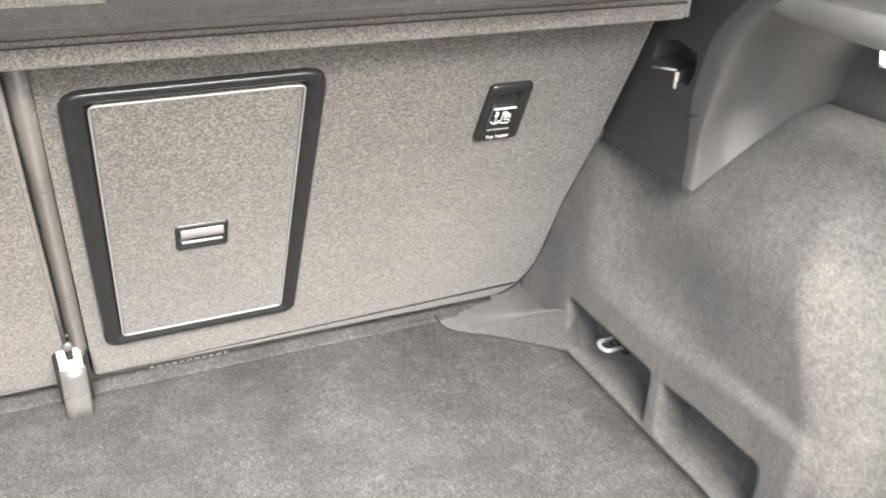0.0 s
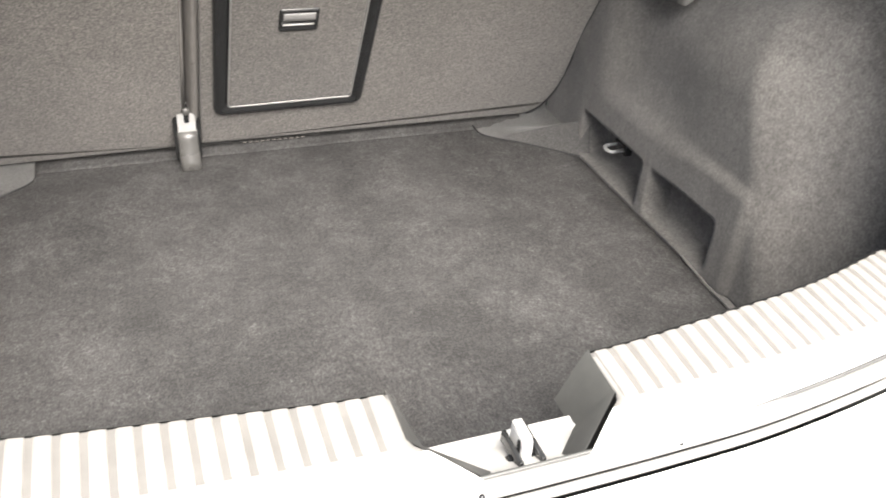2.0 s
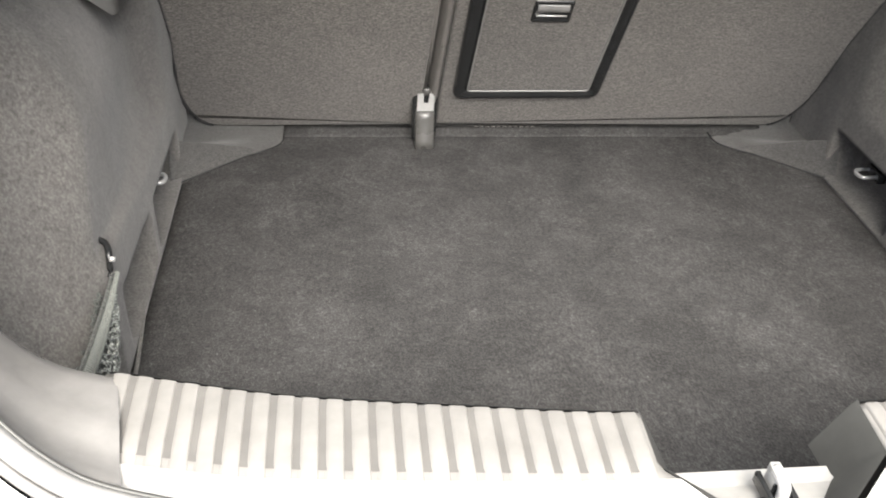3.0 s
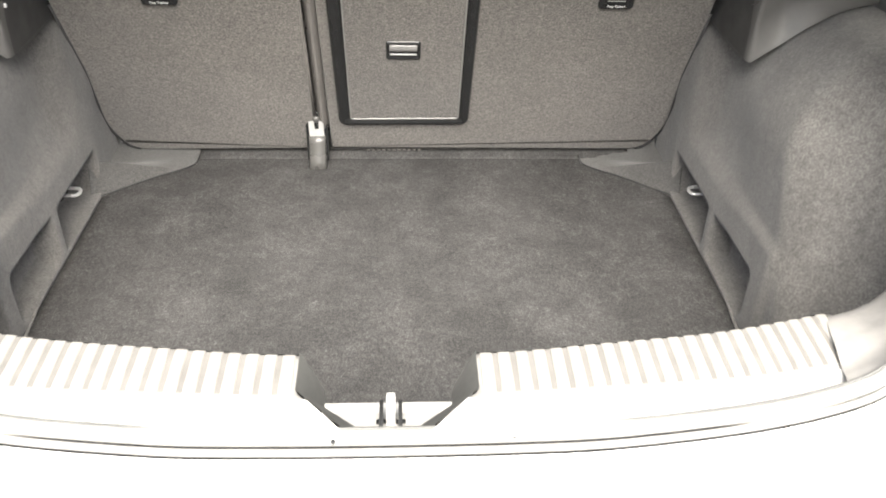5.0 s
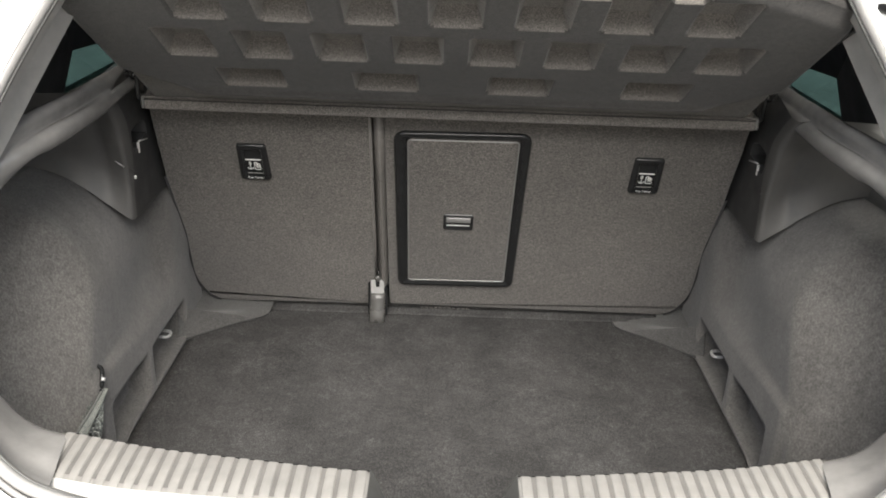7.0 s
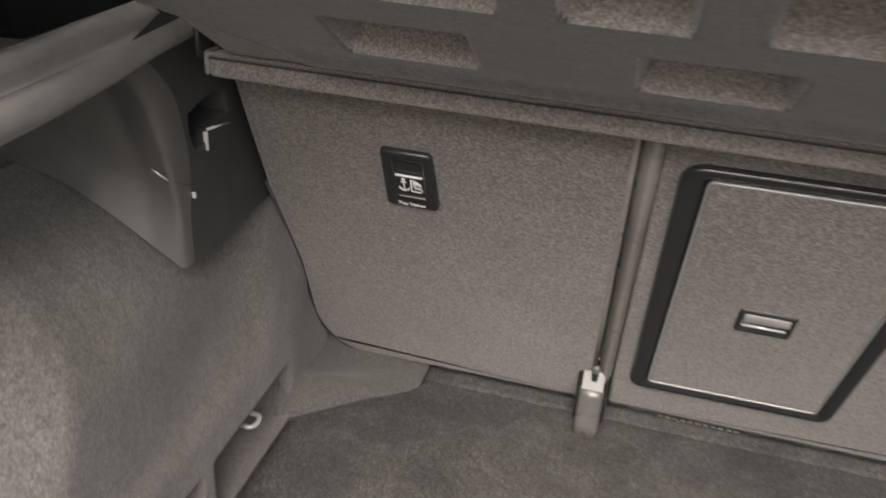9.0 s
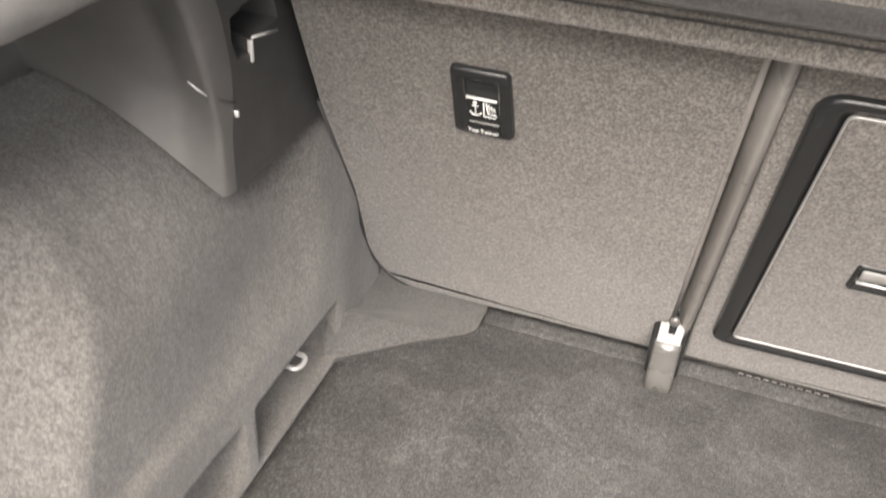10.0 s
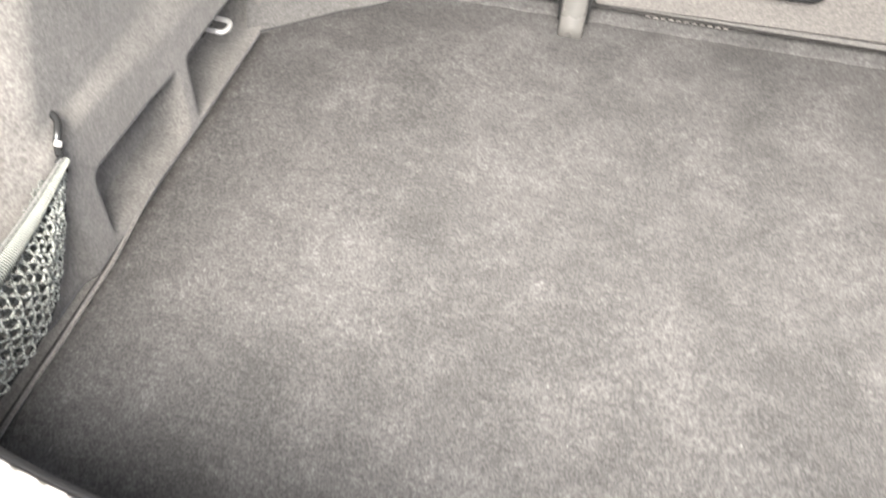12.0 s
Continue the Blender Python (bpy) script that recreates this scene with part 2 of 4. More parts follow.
def round_corners(points, radii, n=6):
    """A closed 2D outline with its corners rounded."""
    out = []
    k = len(points)
    for i in range(k):
        p, a, b = Vector(points[i]), Vector(points[i - 1]), Vector(points[(i + 1) % k])
        r = radii[i] if isinstance(radii, (list, tuple)) else radii
        if r <= 0:
            out.append(p)
            continue
        u, w = (a - p).normalized(), (b - p).normalized()
        s, e = p + u * r, p + w * r
        for j in range(n + 1):
            t = j / n
            out.append(s * (1 - t) ** 2 + p * 2 * t * (1 - t) + e * t * t)
    return out


def cushion(outline, place, depth, edge=0.006, swell=0.0):
    """A padded panel: an outline in 2D set by place(u, v, d), with softly rounded front edges; d is the depth behind the face."""
    bm = bmesh.new()
    c = sum((Vector(q) for q in outline), Vector((0, 0))) / len(outline)
    rings = []
    for inset, d in ((0.0, depth), (0.0, edge), (edge * 0.12, edge * 0.5), (edge * 0.5, edge * 0.12), (edge, 0.0)):
        ring = []
        n = len(outline)
        for i, q in enumerate(outline):
            a, b = Vector(outline[i - 1]), Vector(outline[(i + 1) % n])
            t = (b - a).normalized()
            inward = Vector((-t.y, t.x))
            if inward.dot(c - Vector(q)) < 0 and abs(inward.dot(c - Vector(q))) > 1e-6 and n < 5:
                inward = -inward
            ring.append(bm.verts.new(place(*(Vector(q) + inward * inset), d)))
        rings.append(ring)
    for a, b in zip(rings, rings[1:]):
        n = len(a)
        for i in range(n):
            bm.faces.new((a[i], a[(i + 1) % n], b[(i + 1) % n], b[i]))
    bm.faces.new(rings[-1])
    bm.faces.new(rings[0][::-1])
    return bm


# ---- setting: ground, car shell ----
XC = 0.006
GROUND = -0.56
half = 300
tagged(part("ground", grid([[(x, y, GROUND) for x in (-half, -20, -4, 4, 20, half)] for y in (-half, -20, -4, 4, 20, half)]), PAVING), "dark grey asphalt ground under the car", "ground", kind="structure")

# lines round the tailgate opening, on the right half from the sill's middle up to the roof
INNER = [(0, -0.012, 0.252), (0.10, -0.009, 0.252), (0.19, 0.002, 0.251), (0.31, 0.022, 0.247), (0.42, 0.055, 0.240), (0.464, 0.071, 0.241), (0.497, 0.086, 0.256),
         (0.522, 0.10, 0.285), (0.543, 0.125, 0.34), (0.549, 0.15, 0.40), (0.542, 0.177, 0.437), (0.522, 0.205, 0.476), (0.499, 0.232, 0.50)]
SEAL = [(0, -0.0915, 0.236), (0.10, -0.0905, 0.236), (0.19, -0.0865, 0.236), (0.31, -0.0715, 0.237), (0.395, -0.056, 0.245), (0.436, -0.047, 0.264), (0.474, -0.027, 0.293),
        (0.508, -0.004, 0.337), (0.525, 0.035, 0.40), (0.529, 0.06, 0.445), (0.527, 0.085, 0.49), (0.515, 0.115, 0.535), (0.48, 0.167, 0.618),
        (0.442, 0.206, 0.69), (0.393, 0.26, 0.775), (0.30, 0.33, 0.85), (0.16, 0.37, 0.885), (0, 0.38, 0.89)]


def shifted(line, out, back, up):
    """The opening's line moved outwards, to the rear and upwards."""
    moved = []
    for i, p in enumerate(line):
        a, b = Vector(line[max(0, i - 1)]), Vector(line[min(len(line) - 1, i + 1)])
        t = (b - a).normalized()
        o = t.cross(Vector((0, -0.86, 0.5))).normalized()
        if i in (0, len(line) - 1) and abs(p[0]) < 1e-6:
            o.x = 0
        moved.append(Vector(p) + o * out + Vector((0, -back, up)))
    return moved


def both(line):
    """A half line and its mirror image, from the left end to the right end."""
    right = [Vector(p) for p in line]
    left = [Vector((-p.x, p.y, p.z)) for p in right]
    return [Vector((p.x + XC, p.y, p.z)) for p in left[::-1] + right[1:]]


def loft(lines, steps=6):
    return grid([both(smooth_line(l, steps)) for l in lines])


car = tagged(empty("car_body", 0, 0, GROUND), "white hatchback body round the open boot", "car body", kind="structure")
flange = shifted(SEAL, 0.004, 0.012, -0.006)
gutter = shifted(SEAL, 0.02, 0.016, -0.012)
lipline = shifted(SEAL, 0.03, 0.03, -0.004)
shoulder = shifted(SEAL, 0.05, 0.075, -0.012)
outer = [Vector(p) for p in [(0, -0.30, 0.17), (0.10, -0.30, 0.17), (0.19, -0.295, 0.17), (0.31, -0.28, 0.175), (0.42, -0.26, 0.18), (0.5, -0.235, 0.2), (0.56, -0.2, 0.24),
         (0.61, -0.15, 0.3), (0.64, -0.09, 0.38), (0.645, -0.03, 0.45), (0.635, 0.02, 0.51), (0.61, 0.07, 0.57), (0.565, 0.13, 0.655),
         (0.525, 0.18, 0.73), (0.475, 0.24, 0.81), (0.38, 0.33, 0.885), (0.2, 0.4, 0.92), (0, 0.41, 0.925)]]
child("opening_flange", loft([flange, gutter, lipline, shifted(SEAL, 0.036, 0.04, -0.002), shoulder, outer]), PAINT, car, "white painted metal round the opening")
low = [Vector((p.x * 1.12 + 0.0, p.y - 0.06 if p.z < 0.5 else p.y, min(p.z - 0.2, 0.1))) for p in outer[:9]]
child("bumper", loft([outer[:9], [p + Vector((p.x * 0.05, -0.05, -0.03)) for p in outer[:9]], low, [Vector((p.x * 0.98, p.y + 0.05, -0.33)) for p in low]]), PAINT, car, "white painted rear bumper")
for s in (-1, 1):
    side = [[(s * 0.66 + XC, -0.1, 0.36), (s * 0.72 + XC, 0.1, 0.36), (s * 0.76 + XC, 0.6, 0.36), (s * 0.78 + XC, 2.2, 0.36)],
            [(s * 0.70 + XC, -0.12, 0.2), (s * 0.77 + XC, 0.1, 0.2), (s * 0.82 + XC, 0.6, 0.2), (s * 0.84 + XC, 2.2, 0.2)],
            [(s * 0.69 + XC, -0.14, -0.3), (s * 0.77 + XC, 0.1, -0.3), (s * 0.82 + XC, 0.6, -0.3), (s * 0.84 + XC, 2.2, -0.3)]]
    top = [[(s * 0.645 + XC, -0.02, 0.45), (s * 0.69 + XC, 0.15, 0.45), (s * 0.74 + XC, 0.6, 0.44), (s * 0.76 + XC, 2.2, 0.44)]]
    child("quarter_panel", grid(top + side), PAINT, car, "white painted side panel")
    pane = [[(s * 0.70 + XC, 0.75, 0.43), (s * 0.735 + XC, 1.25, 0.43)], [(s * 0.67 + XC, 0.76, 0.53), (s * 0.68 + XC, 1.25, 0.50)]]
    child("side_window", slab(pane, (s * 0.004, 0, 0)), GLASS, car, "green-tinted rear side glass", smooth=False).visible_shadow = False
    child("window_surround", grid([[(s * 0.67 + XC, 0.76, 0.53), (s * 0.68 + XC, 1.25, 0.50), (s * 0.68 + XC, 2.2, 0.50)], [(s * 0.56 + XC, 0.42, 0.80), (s * 0.56 + XC, 1.0, 0.86), (s * 0.56 + XC, 2.2, 0.86)]]), LINING, car)
    child("window_post", grid([[(s * 0.70 + XC, 0.75, 0.43), (s * 0.67 + XC, 0.76, 0.53), (s * 0.56 + XC, 0.42, 0.80)], [(s * 0.655 + XC, 0.03, 0.5), (s * 0.62 + XC, 0.08, 0.57), (s * 0.54 + XC, 0.17, 0.72)]]), DARK_TRIM, car)
    child("cabin_side", grid([[(s * 0.735 + XC, 1.25, 0.43), (s * 0.75 + XC, 2.2, 0.43)], [(s * 0.68 + XC, 1.25, 0.50), (s * 0.68 + XC, 2.2, 0.50)]]), LINING, car)
child("roof", slab([[(-0.58 + XC, 0.4, 0.86), (0 + XC, 0.4, 0.905), (0.58 + XC, 0.4, 0.86)], [(-0.6 + XC, 1.0, 0.90), (0 + XC, 1.0, 0.94), (0.6 + XC, 1.0, 0.90)], [(-0.6 + XC, 2.2, 0.88), (0 + XC, 2.2, 0.92), (0.6 + XC, 2.2, 0.88)]], (0, 0, 0.025)), PAINT, car, "white painted roof")
child("cabin_front", grid([[(-0.8, 2.2, -0.3), (0.8, 2.2, -0.3)], [(-0.8, 2.2, 0.92), (0.8, 2.2, 0.92)]]), LINING, car)
# open tailgate stays out of view; low tilt and dark glass shade the boot
gate_x = (-0.6, -0.5, -0.2, 0.2, 0.5, 0.6)
gate_at = lambda x, k: (x + XC, 0.40 - 0.70 * k, 0.93 + 0.54 * k - 0.05 * (x / 0.6) ** 2 - 0.06 * k * k)
tailgate = child("tailgate", slab([[gate_at(x, k) for x in gate_x] for k in (0.62, 0.8, 1.0)], (0, 0.015, 0.05)), PAINT, car, "white tailgate standing open overhead")
for s in (-1, 1):
    child("gate_post", slab([[gate_at(s * x, k) for x in (0.5, 0.6)] for k in (0.0, 0.3, 0.62)], (0, 0.015, 0.05)), PAINT, tailgate)
child("gate_glass", slab([[gate_at(x, k) for x in gate_x[1:-1]] for k in (0.0, 0.3, 0.62)], (0, 0.001, 0.004)), SHADING_GLASS, tailgate, "unseen tailgate glass, tinted dark to cut the light inside", smooth=False)
child("underbody", grid([[(-0.8, -0.05, -0.06), (0.8, -0.05, -0.06)], [(-0.8, 2.2, -0.06), (0.8, 2.2, -0.06)]]), LINING, car)

# rubber seal: a hollow bulb and a lip on the flange
seal = tagged(empty("door_seal", XC, -0.08, 0.236), "pale grey rubber seal round the boot opening", "seal", kind="structure")
child("seal_bulb", tube(both(smooth_line(SEAL, 6)), 0.0065, 10), RUBBER, seal)
child("seal_lip", tube(both(smooth_line(shifted(SEAL, 0.006, 0.004, -0.004), 6)), 0.0035, 8), RUBBER, seal)
child("seal_root", tube(both(smooth_line(shifted(SEAL, -0.0065, -0.003, -0.002), 6)), 0.0018, 6), SILL_TRIM, seal, "dark gap along the seal")
child("panel_gap", tube(both(smooth_line(shifted(SEAL, 0.0115, 0.008, -0.005), 6)), 0.0016, 6), SILL_TRIM, seal, "dark gap outside the seal")
for x in (-0.18, -0.037, 0.108, 0.251):
    child("seal_stud", tube([(x, -0.0965 + 0.25 * x * x, 0.236), (x, -0.0985 + 0.25 * x * x, 0.2395)], 0.0019, 10), BLACK_TRIM, seal)

# trim round the opening
surround = tagged(empty("opening_trim", XC, 0, 0.0), "grey plastic trim lining the boot opening", "trim", kind="structure")
for s in (-1, 1):
    # cover of the opening's corner, running on forward as a twin-banded ledge under the side window
    a = INNER[4:] + [(0.481, 0.27, 0.513), (0.477, 0.34, 0.514), (0.48, 0.42, 0.514), (0.485, 0.50, 0.517), (0.485, 0.60, 0.52)]
    b = SEAL[4:11] + [(0.536, 0.125, 0.517), (0.528, 0.19, 0.54), (0.516, 0.27, 0.550), (0.511, 0.34, 0.551), (0.509, 0.42, 0.552), (0.506, 0.50, 0.553), (0.506, 0.60, 0.555)]
    flip = lambda l: [Vector((s * p[0] + XC, p[1], p[2])) for p in l]
    la, lb = smooth_line(a, 6), smooth_line(b, 6)
    normals = []
    for i, (p, q) in enumerate(zip(la, lb)):
        along = la[min(len(la) - 1, i + 1)] - la[max(0, i - 1)] + lb[min(len(la) - 1, i + 1)] - lb[max(0, i - 1)]
        n = along.cross(q - p).normalized()
        inward = Vector((0.1, 0.2, 0.6)) - p
        normals.append(n if n.dot(inward) > 0 else -n)

    def cover_row(k, single, twin):
        row = []
        for i, (p, q) in enumerate(zip(la, lb)):
            w = step(36, 62, i)
            twin_here = twin if k in (0.0, 1.0) else twin * (1 - 0.85 * step(0.33, 0.47, p.y))
            row.append(p.lerp(q, k) + normals[i] * (single * (1 - w) + twin_here * w))
        return row

    profile = [(0.0, -0.025, -0.011), (0.0, -0.004, -0.004), (0.05, 0.0, 0.003), (0.15, 0.002, 0.009), (0.27, 0.003, 0.0115), (0.37, 0.003, 0.008), (0.44, 0.003, 0.0), (0.48, 0.003, -0.006),
               (0.54, 0.002, -0.006), (0.62, 0.0, 0.005), (0.72, -0.002, 0.011), (0.82, 0.001, 0.010), (0.93, 0.001, 0.004), (0.98, -0.002, -0.002), (1.0, -0.008, -0.03)]
    child("corner_cover", grid([flip(cover_row(*r)) for r in profile]), GREY_TRIM, surround, "curved grey plastic cover with a ledge under the side window")
    pil_in = [(0.54, 0.19, 0.48), (0.512, 0.235, 0.545), (0.487, 0.28, 0.605), (0.46, 0.315, 0.665), (0.425, 0.35, 0.745), (0.36, 0.38, 0.82)]
    pil_out = [(0.533, 0.095, 0.50), (0.515, 0.122, 0.54), (0.48, 0.172, 0.622), (0.442, 0.21, 0.694), (0.393, 0.265, 0.778), (0.30, 0.335, 0.853)]
    pil_back = [(x + 0.03, y + 0.05, z) for x, y, z in pil_in]
    mid1 = [tuple(0.7 * u + 0.3 * w - e for u, w, e in zip(p, q, (0.012, 0, 0))) for p, q in zip(pil_in, pil_out)]
    mid2 = [tuple(0.45 * u + 0.55 * w + e for u, w, e in zip(p, q, (0.008, 0, 0))) for p, q in zip(pil_in, pil_out)]
    mid3 = [tuple(0.25 * u + 0.75 * w - e for u, w, e in zip(p, q, (0.010, 0, 0))) for p, q in zip(pil_in, pil_out)]
    # light grey trim, its tone raised further for the sky light near the opening
    child("pillar_cover", grid([flip(smooth_line(l, 6)) for l in (pil_back, pil_in, mid1, mid2, mid3, pil_out)]), PALE_TRIM, surround, "pale grey plastic pillar cover")
    # small service flap let into the corner cover
    patch = []
    for k, lift in ((0.34, 0.001), (0.36, 0.0055), (0.5, 0.0065), (0.68, 0.005), (0.70, 0.0)):
        row = []
        for i in range(26, 35):
            p, q = la[i], lb[i]
            out = Vector((p.x - 0.25, 0, p.z - 0.42)).normalized()
            row.append(p.lerp(q, k) - out * (lift if 26 < i < 34 else 0.001))
        patch.append(row)
    child("service_flap", grid([flip(r) for r in patch]), GREY_TRIM, surround)

# ---- sill: tread plates with ribs, lock recess, striker ----
sill_line = smooth_line(INNER[:5], 10)


def sill_at(x):
    """Place of the sill's inner edge at a distance from the middle."""
    x = abs(x)
    for p, q in zip(sill_line, sill_line[1:]):
        if p.x <= x <= q.x:
            return p.lerp(q, (x - p.x) / max(1e-6, q.x - p.x))
    return sill_line[-1].copy()


def sill_drop(k):
    """Fall of the sill from its inner edge (0) to the seal (1)."""
    return -0.004 * k - 0.018 * max(0.0, k - 0.62) ** 1.4 * 2.0


for s in (-1, 1):
    plate = tagged(empty("tread_plate", s * 0.25 + XC, -0.01, 0.24), "satin light grey ribbed tread plate on the boot sill", "tread plate", group="tread plates on the sill")
    x0, x1, n = 0.077, 0.427, 22
    rows = []
    for k in [i / 12 for i in range(13)]:
        row = []
        for i in range(41):
            x = x0 + (x1 - x0) * i / 40
            p = sill_at(x)
            if i < 5:
                x = x + max(0.0, k - 0.55) * -0.09 * (1 - i / 5)
            if i > 34:
                x = x + 0.028 * k * (i - 34) / 6
            y_out = -0.0885 + 0.18 * max(0.0, x - 0.05) ** 2 + 0.12 * max(0.0, x - 0.33)
            row.append((s * x + XC, p.y * (1 - k) + y_out * k, p.z + sill_drop(k)))
        rows.append(row)
    child("plate", slab(rows, (0, 0, -0.006)), TREAD, plate)
    # outer zone of the plate again, its caught light put into a paler grey
    child("plate_rim", grid([[(q[0], q[1], q[2] + 0.0012) for q in r] for r in rows[8:]]), RIM_LIT, plate, "smooth outer strip, coloured paler for the light it catches")
    child("plate_edge", grid([[(q[0], q[1] + 0.001, q[2] + 0.0005) for q in rows[0]], [(q[0], q[1] + 0.006, q[2] - 0.004) for q in rows[0]], [(q[0], q[1] + 0.006, q[2] - 0.25) for q in rows[0]]]), LINING, plate)
    bed = [[(q[0], q[1] - 0.001, q[2] + 0.0008 * min(1, len(rows) - 1)) for q in r[1:-1]] for r in rows[0:8]]
    # tread grey darkened here for the shade down between the ribs
    child("rib_bed", grid(bed), GROOVE, plate, "grooves between the ribs, shade put into their grey")
    for i in range(n):
        xa, xb = x0 + 0.002 + (x1 - x0 - 0.004) * i / n, x0 + 0.002 + (x1 - x0 - 0.004) * (i + 1) / n
        lines = []
        for k in (0.0, 0.06, 0.5, 0.64, 0.7):
            fade = 1.0 if 0 < k < 0.6 else (0.45 if k == 0.64 else 0.0 if k == 0.7 else 0.4)
            row = []
            for f, h in ((0.03, -0.0005), (0.06, 0.0018), (0.12, 0.0026), (0.35, 0.0028), (0.6, 0.0024), (0.72, 0.0014), (0.8, 0.0)):
                x = xa + (xb - xa) * f
                p = sill_at(x)
                y_out = -0.0885 + 0.18 * max(0.0, x - 0.05) ** 2 + 0.12 * max(0.0, x - 0.33)
                row.append((s * x + XC, p.y * (1 - k) + y_out * k, p.z + sill_drop(k) + h * fade))
            lines.append(row)
        child("rib", grid(lines), TREAD, plate)

lock = tagged(empty("lock_recess", XC, -0.05, 0.2), "dark plastic recess for the tailgate lock in the sill", "lock recess", kind="structure")
for s in (-1, 1):
    child("recess_cheek", grid([[(s * 0.0775 + XC, -0.006, 0.252), (s * 0.0775 + XC, -0.0475, 0.2478), (s * 0.0368 + XC, -0.0825, 0.2385)],
                                [(s * 0.074 + XC, -0.006, 0.247), (s * 0.074 + XC, -0.046, 0.2445), (s * 0.0345 + XC, -0.0805, 0.2365)],
                                [(s * 0.058 + XC, -0.004, 0.205), (s * 0.053 + XC, -0.04, 0.212), (s * 0.024 + XC, -0.0735, 0.2275)]]), SILL_TRIM, lock)
child("recess_floor", slab([[(-0.06 + XC, -0.03, 0.214), (0.06 + XC, -0.03, 0.214)], [(-0.056 + XC, -0.044, 0.216), (0.056 + XC, -0.044, 0.216)], [(-0.033 + XC, -0.068, 0.226), (0.033 + XC, -0.068, 0.226)], [(-0.033 + XC, -0.078, 0.231), (0.033 + XC, -0.078, 0.231)]], (0, 0, -0.004)), PALE_TRIM, lock, "pale painted metal at the lock", smooth=False)
child("recess_wall", grid([[(-0.074 + XC, -0.03, 0.213), (0.074 + XC, -0.03, 0.213)], [(-0.08 + XC, 0.0, 0.17), (0.08 + XC, 0.0, 0.17)], [(-0.09 + XC, 0.004, -0.006), (0.09 + XC, 0.004, -0.006)]]), FLOOR_FELT, lock)
striker = tagged(empty("striker", XC + 0.003, -0.05, 0.222), "bright zinc striker hoop of the tailgate lock", "striker")
child("hoop", tube(smooth_line([(0.0085, -0.0655, 0.222), (0.0085, -0.0655, 0.233), (0.0085, -0.0645, 0.2385), (0.0085, -0.0615, 0.2405), (0.0085, -0.05, 0.2405)], 4), 0.004, 12), ZINC, striker)
child("base", box(-0.004, 0.021, -0.073, -0.0605, 0.2215, 0.2255, 0.001), BLACK_TRIM, striker)
for a, b in ((-0.0012, 0.0022), (0.0148, 0.0182)):
    child("guide_slot", box(a, b, -0.0765, -0.046, 0.2245, 0.2335, 0.0005), BLACK_TRIM, striker, "dark slot beside the striker")
child("sleeve", box(0.0048, 0.0122, -0.0605, -0.047, 0.214, 0.2435, 0.0015, 3), PALE_TRIM, striker, "pale plastic sleeve on the striker")
child("slit", box(0.0048, 0.0122, -0.0605, -0.0583, 0.218, 0.237, 0.0004), BLACK_TRIM, striker)

# ---- floor ----
floor_rows = [[(0.49 * i / 24 + XC * 0, y, 0.0) for i in range(-24, 25)] for y in [0.012 + 0.828 * k / 40 for k in range(41)]]
for r, row in enumerate(floor_rows):
    for i, (x, y, z) in enumerate(row):
        h = 0.0016 * noise.noise(Vector((x * 5, y * 5, 0))) - 0.0025 * step(0.475, 0.49, abs(x))
        row[i] = (x, y, h)
tagged(part("boot_floor", slab(floor_rows, (0, 0, -0.005)), FLOOR_FELT), "dark grey felt-covered boot floor board", "floor", kind="structure")
tagged(part("floor_tray", grid([[(-0.7, -0.01, -0.0034), (0.7, -0.01, -0.0034)], [(-0.7, 0.95, -0.0034), (0.7, 0.95, -0.0034)]]), SIDE_FELT, smooth=False), "dark felt beside the boot floor board", "floor", kind="structure")


for s in (-1, 1):
    tagged(part("floor_gap", tube([(s * 0.4915, 0.44, -0.0014), (s * 0.4915, 0.55, -0.0012), (s * 0.4915, 0.685, -0.0008)], 0.0014, 6), LINING), "dark gap beside the floor board", "gap", kind="structure")
    tagged(part("floor_edge", tube([(s * (0.483 + 0.009 * step(0.29, 0.42, 0.02 + 0.042 * i)), 0.02 + 0.042 * i, 0.0006 + 0.0008 * math.sin(i * 2.3)) for i in range(11)], 0.0022, 8), SIDE_FELT), "pale felt edge beside the floor board", "felt edge", kind="structure")

# ---- side linings ----
def niche(y, z):
    """Depth of the pockets low in the side lining."""
    first = 0.044 * step(0.520, 0.530, y) * step(0.702, 0.690, y) * step(0.082, 0.070, z) * step(0.006, 0.012, z)
    k = (0.505 - y) / 0.195
    rim, inner = 0.080 + 0.008 * k, 0.064 + 0.006 * k
    slope = min(1.0, max(0.0, (rim - z) / (rim - inner)))
    second = 0.032 * slope ** 0.8 * step(0.338, 0.356, y) * step(0.498, 0.482, y) * step(0.006, 0.014, z)
    return max(first, second)


def lining_x(y, z):
    """Distance of the side lining from the middle plane."""
    v = max(0.0, (z - 0.245) / 0.157)
    turn = 0.13 * step(0.372, 0.235, y + 0.42 * (0.30 - min(0.30, z)))
    bulge = turn + (0.14 - turn) * (1 - (1 - min(1.0, v * v)) ** (1 / 1.85))
    q = step(0.5, 0.36, y)
    low = step(0.158 - 0.004 * q, 0.118 + 0.018 * q, z)
    proud = 1 - (1 - low) * (1 - step(0.615, 0.685, y))
    proud *= step(0.286, 0.304, y)
    beside_seat = 0.010 * step(0.70, 0.80, y) * step(0.20, 0.12, z)
    hollow = 0.016 * step(0.40, 0.60, y) * step(0.12, 0.2, z)
    return 0.4985 - 0.0085 * proud + hollow * (1 - step(0.60, 0.685, y)) + bulge + niche(y, z) + beside_seat


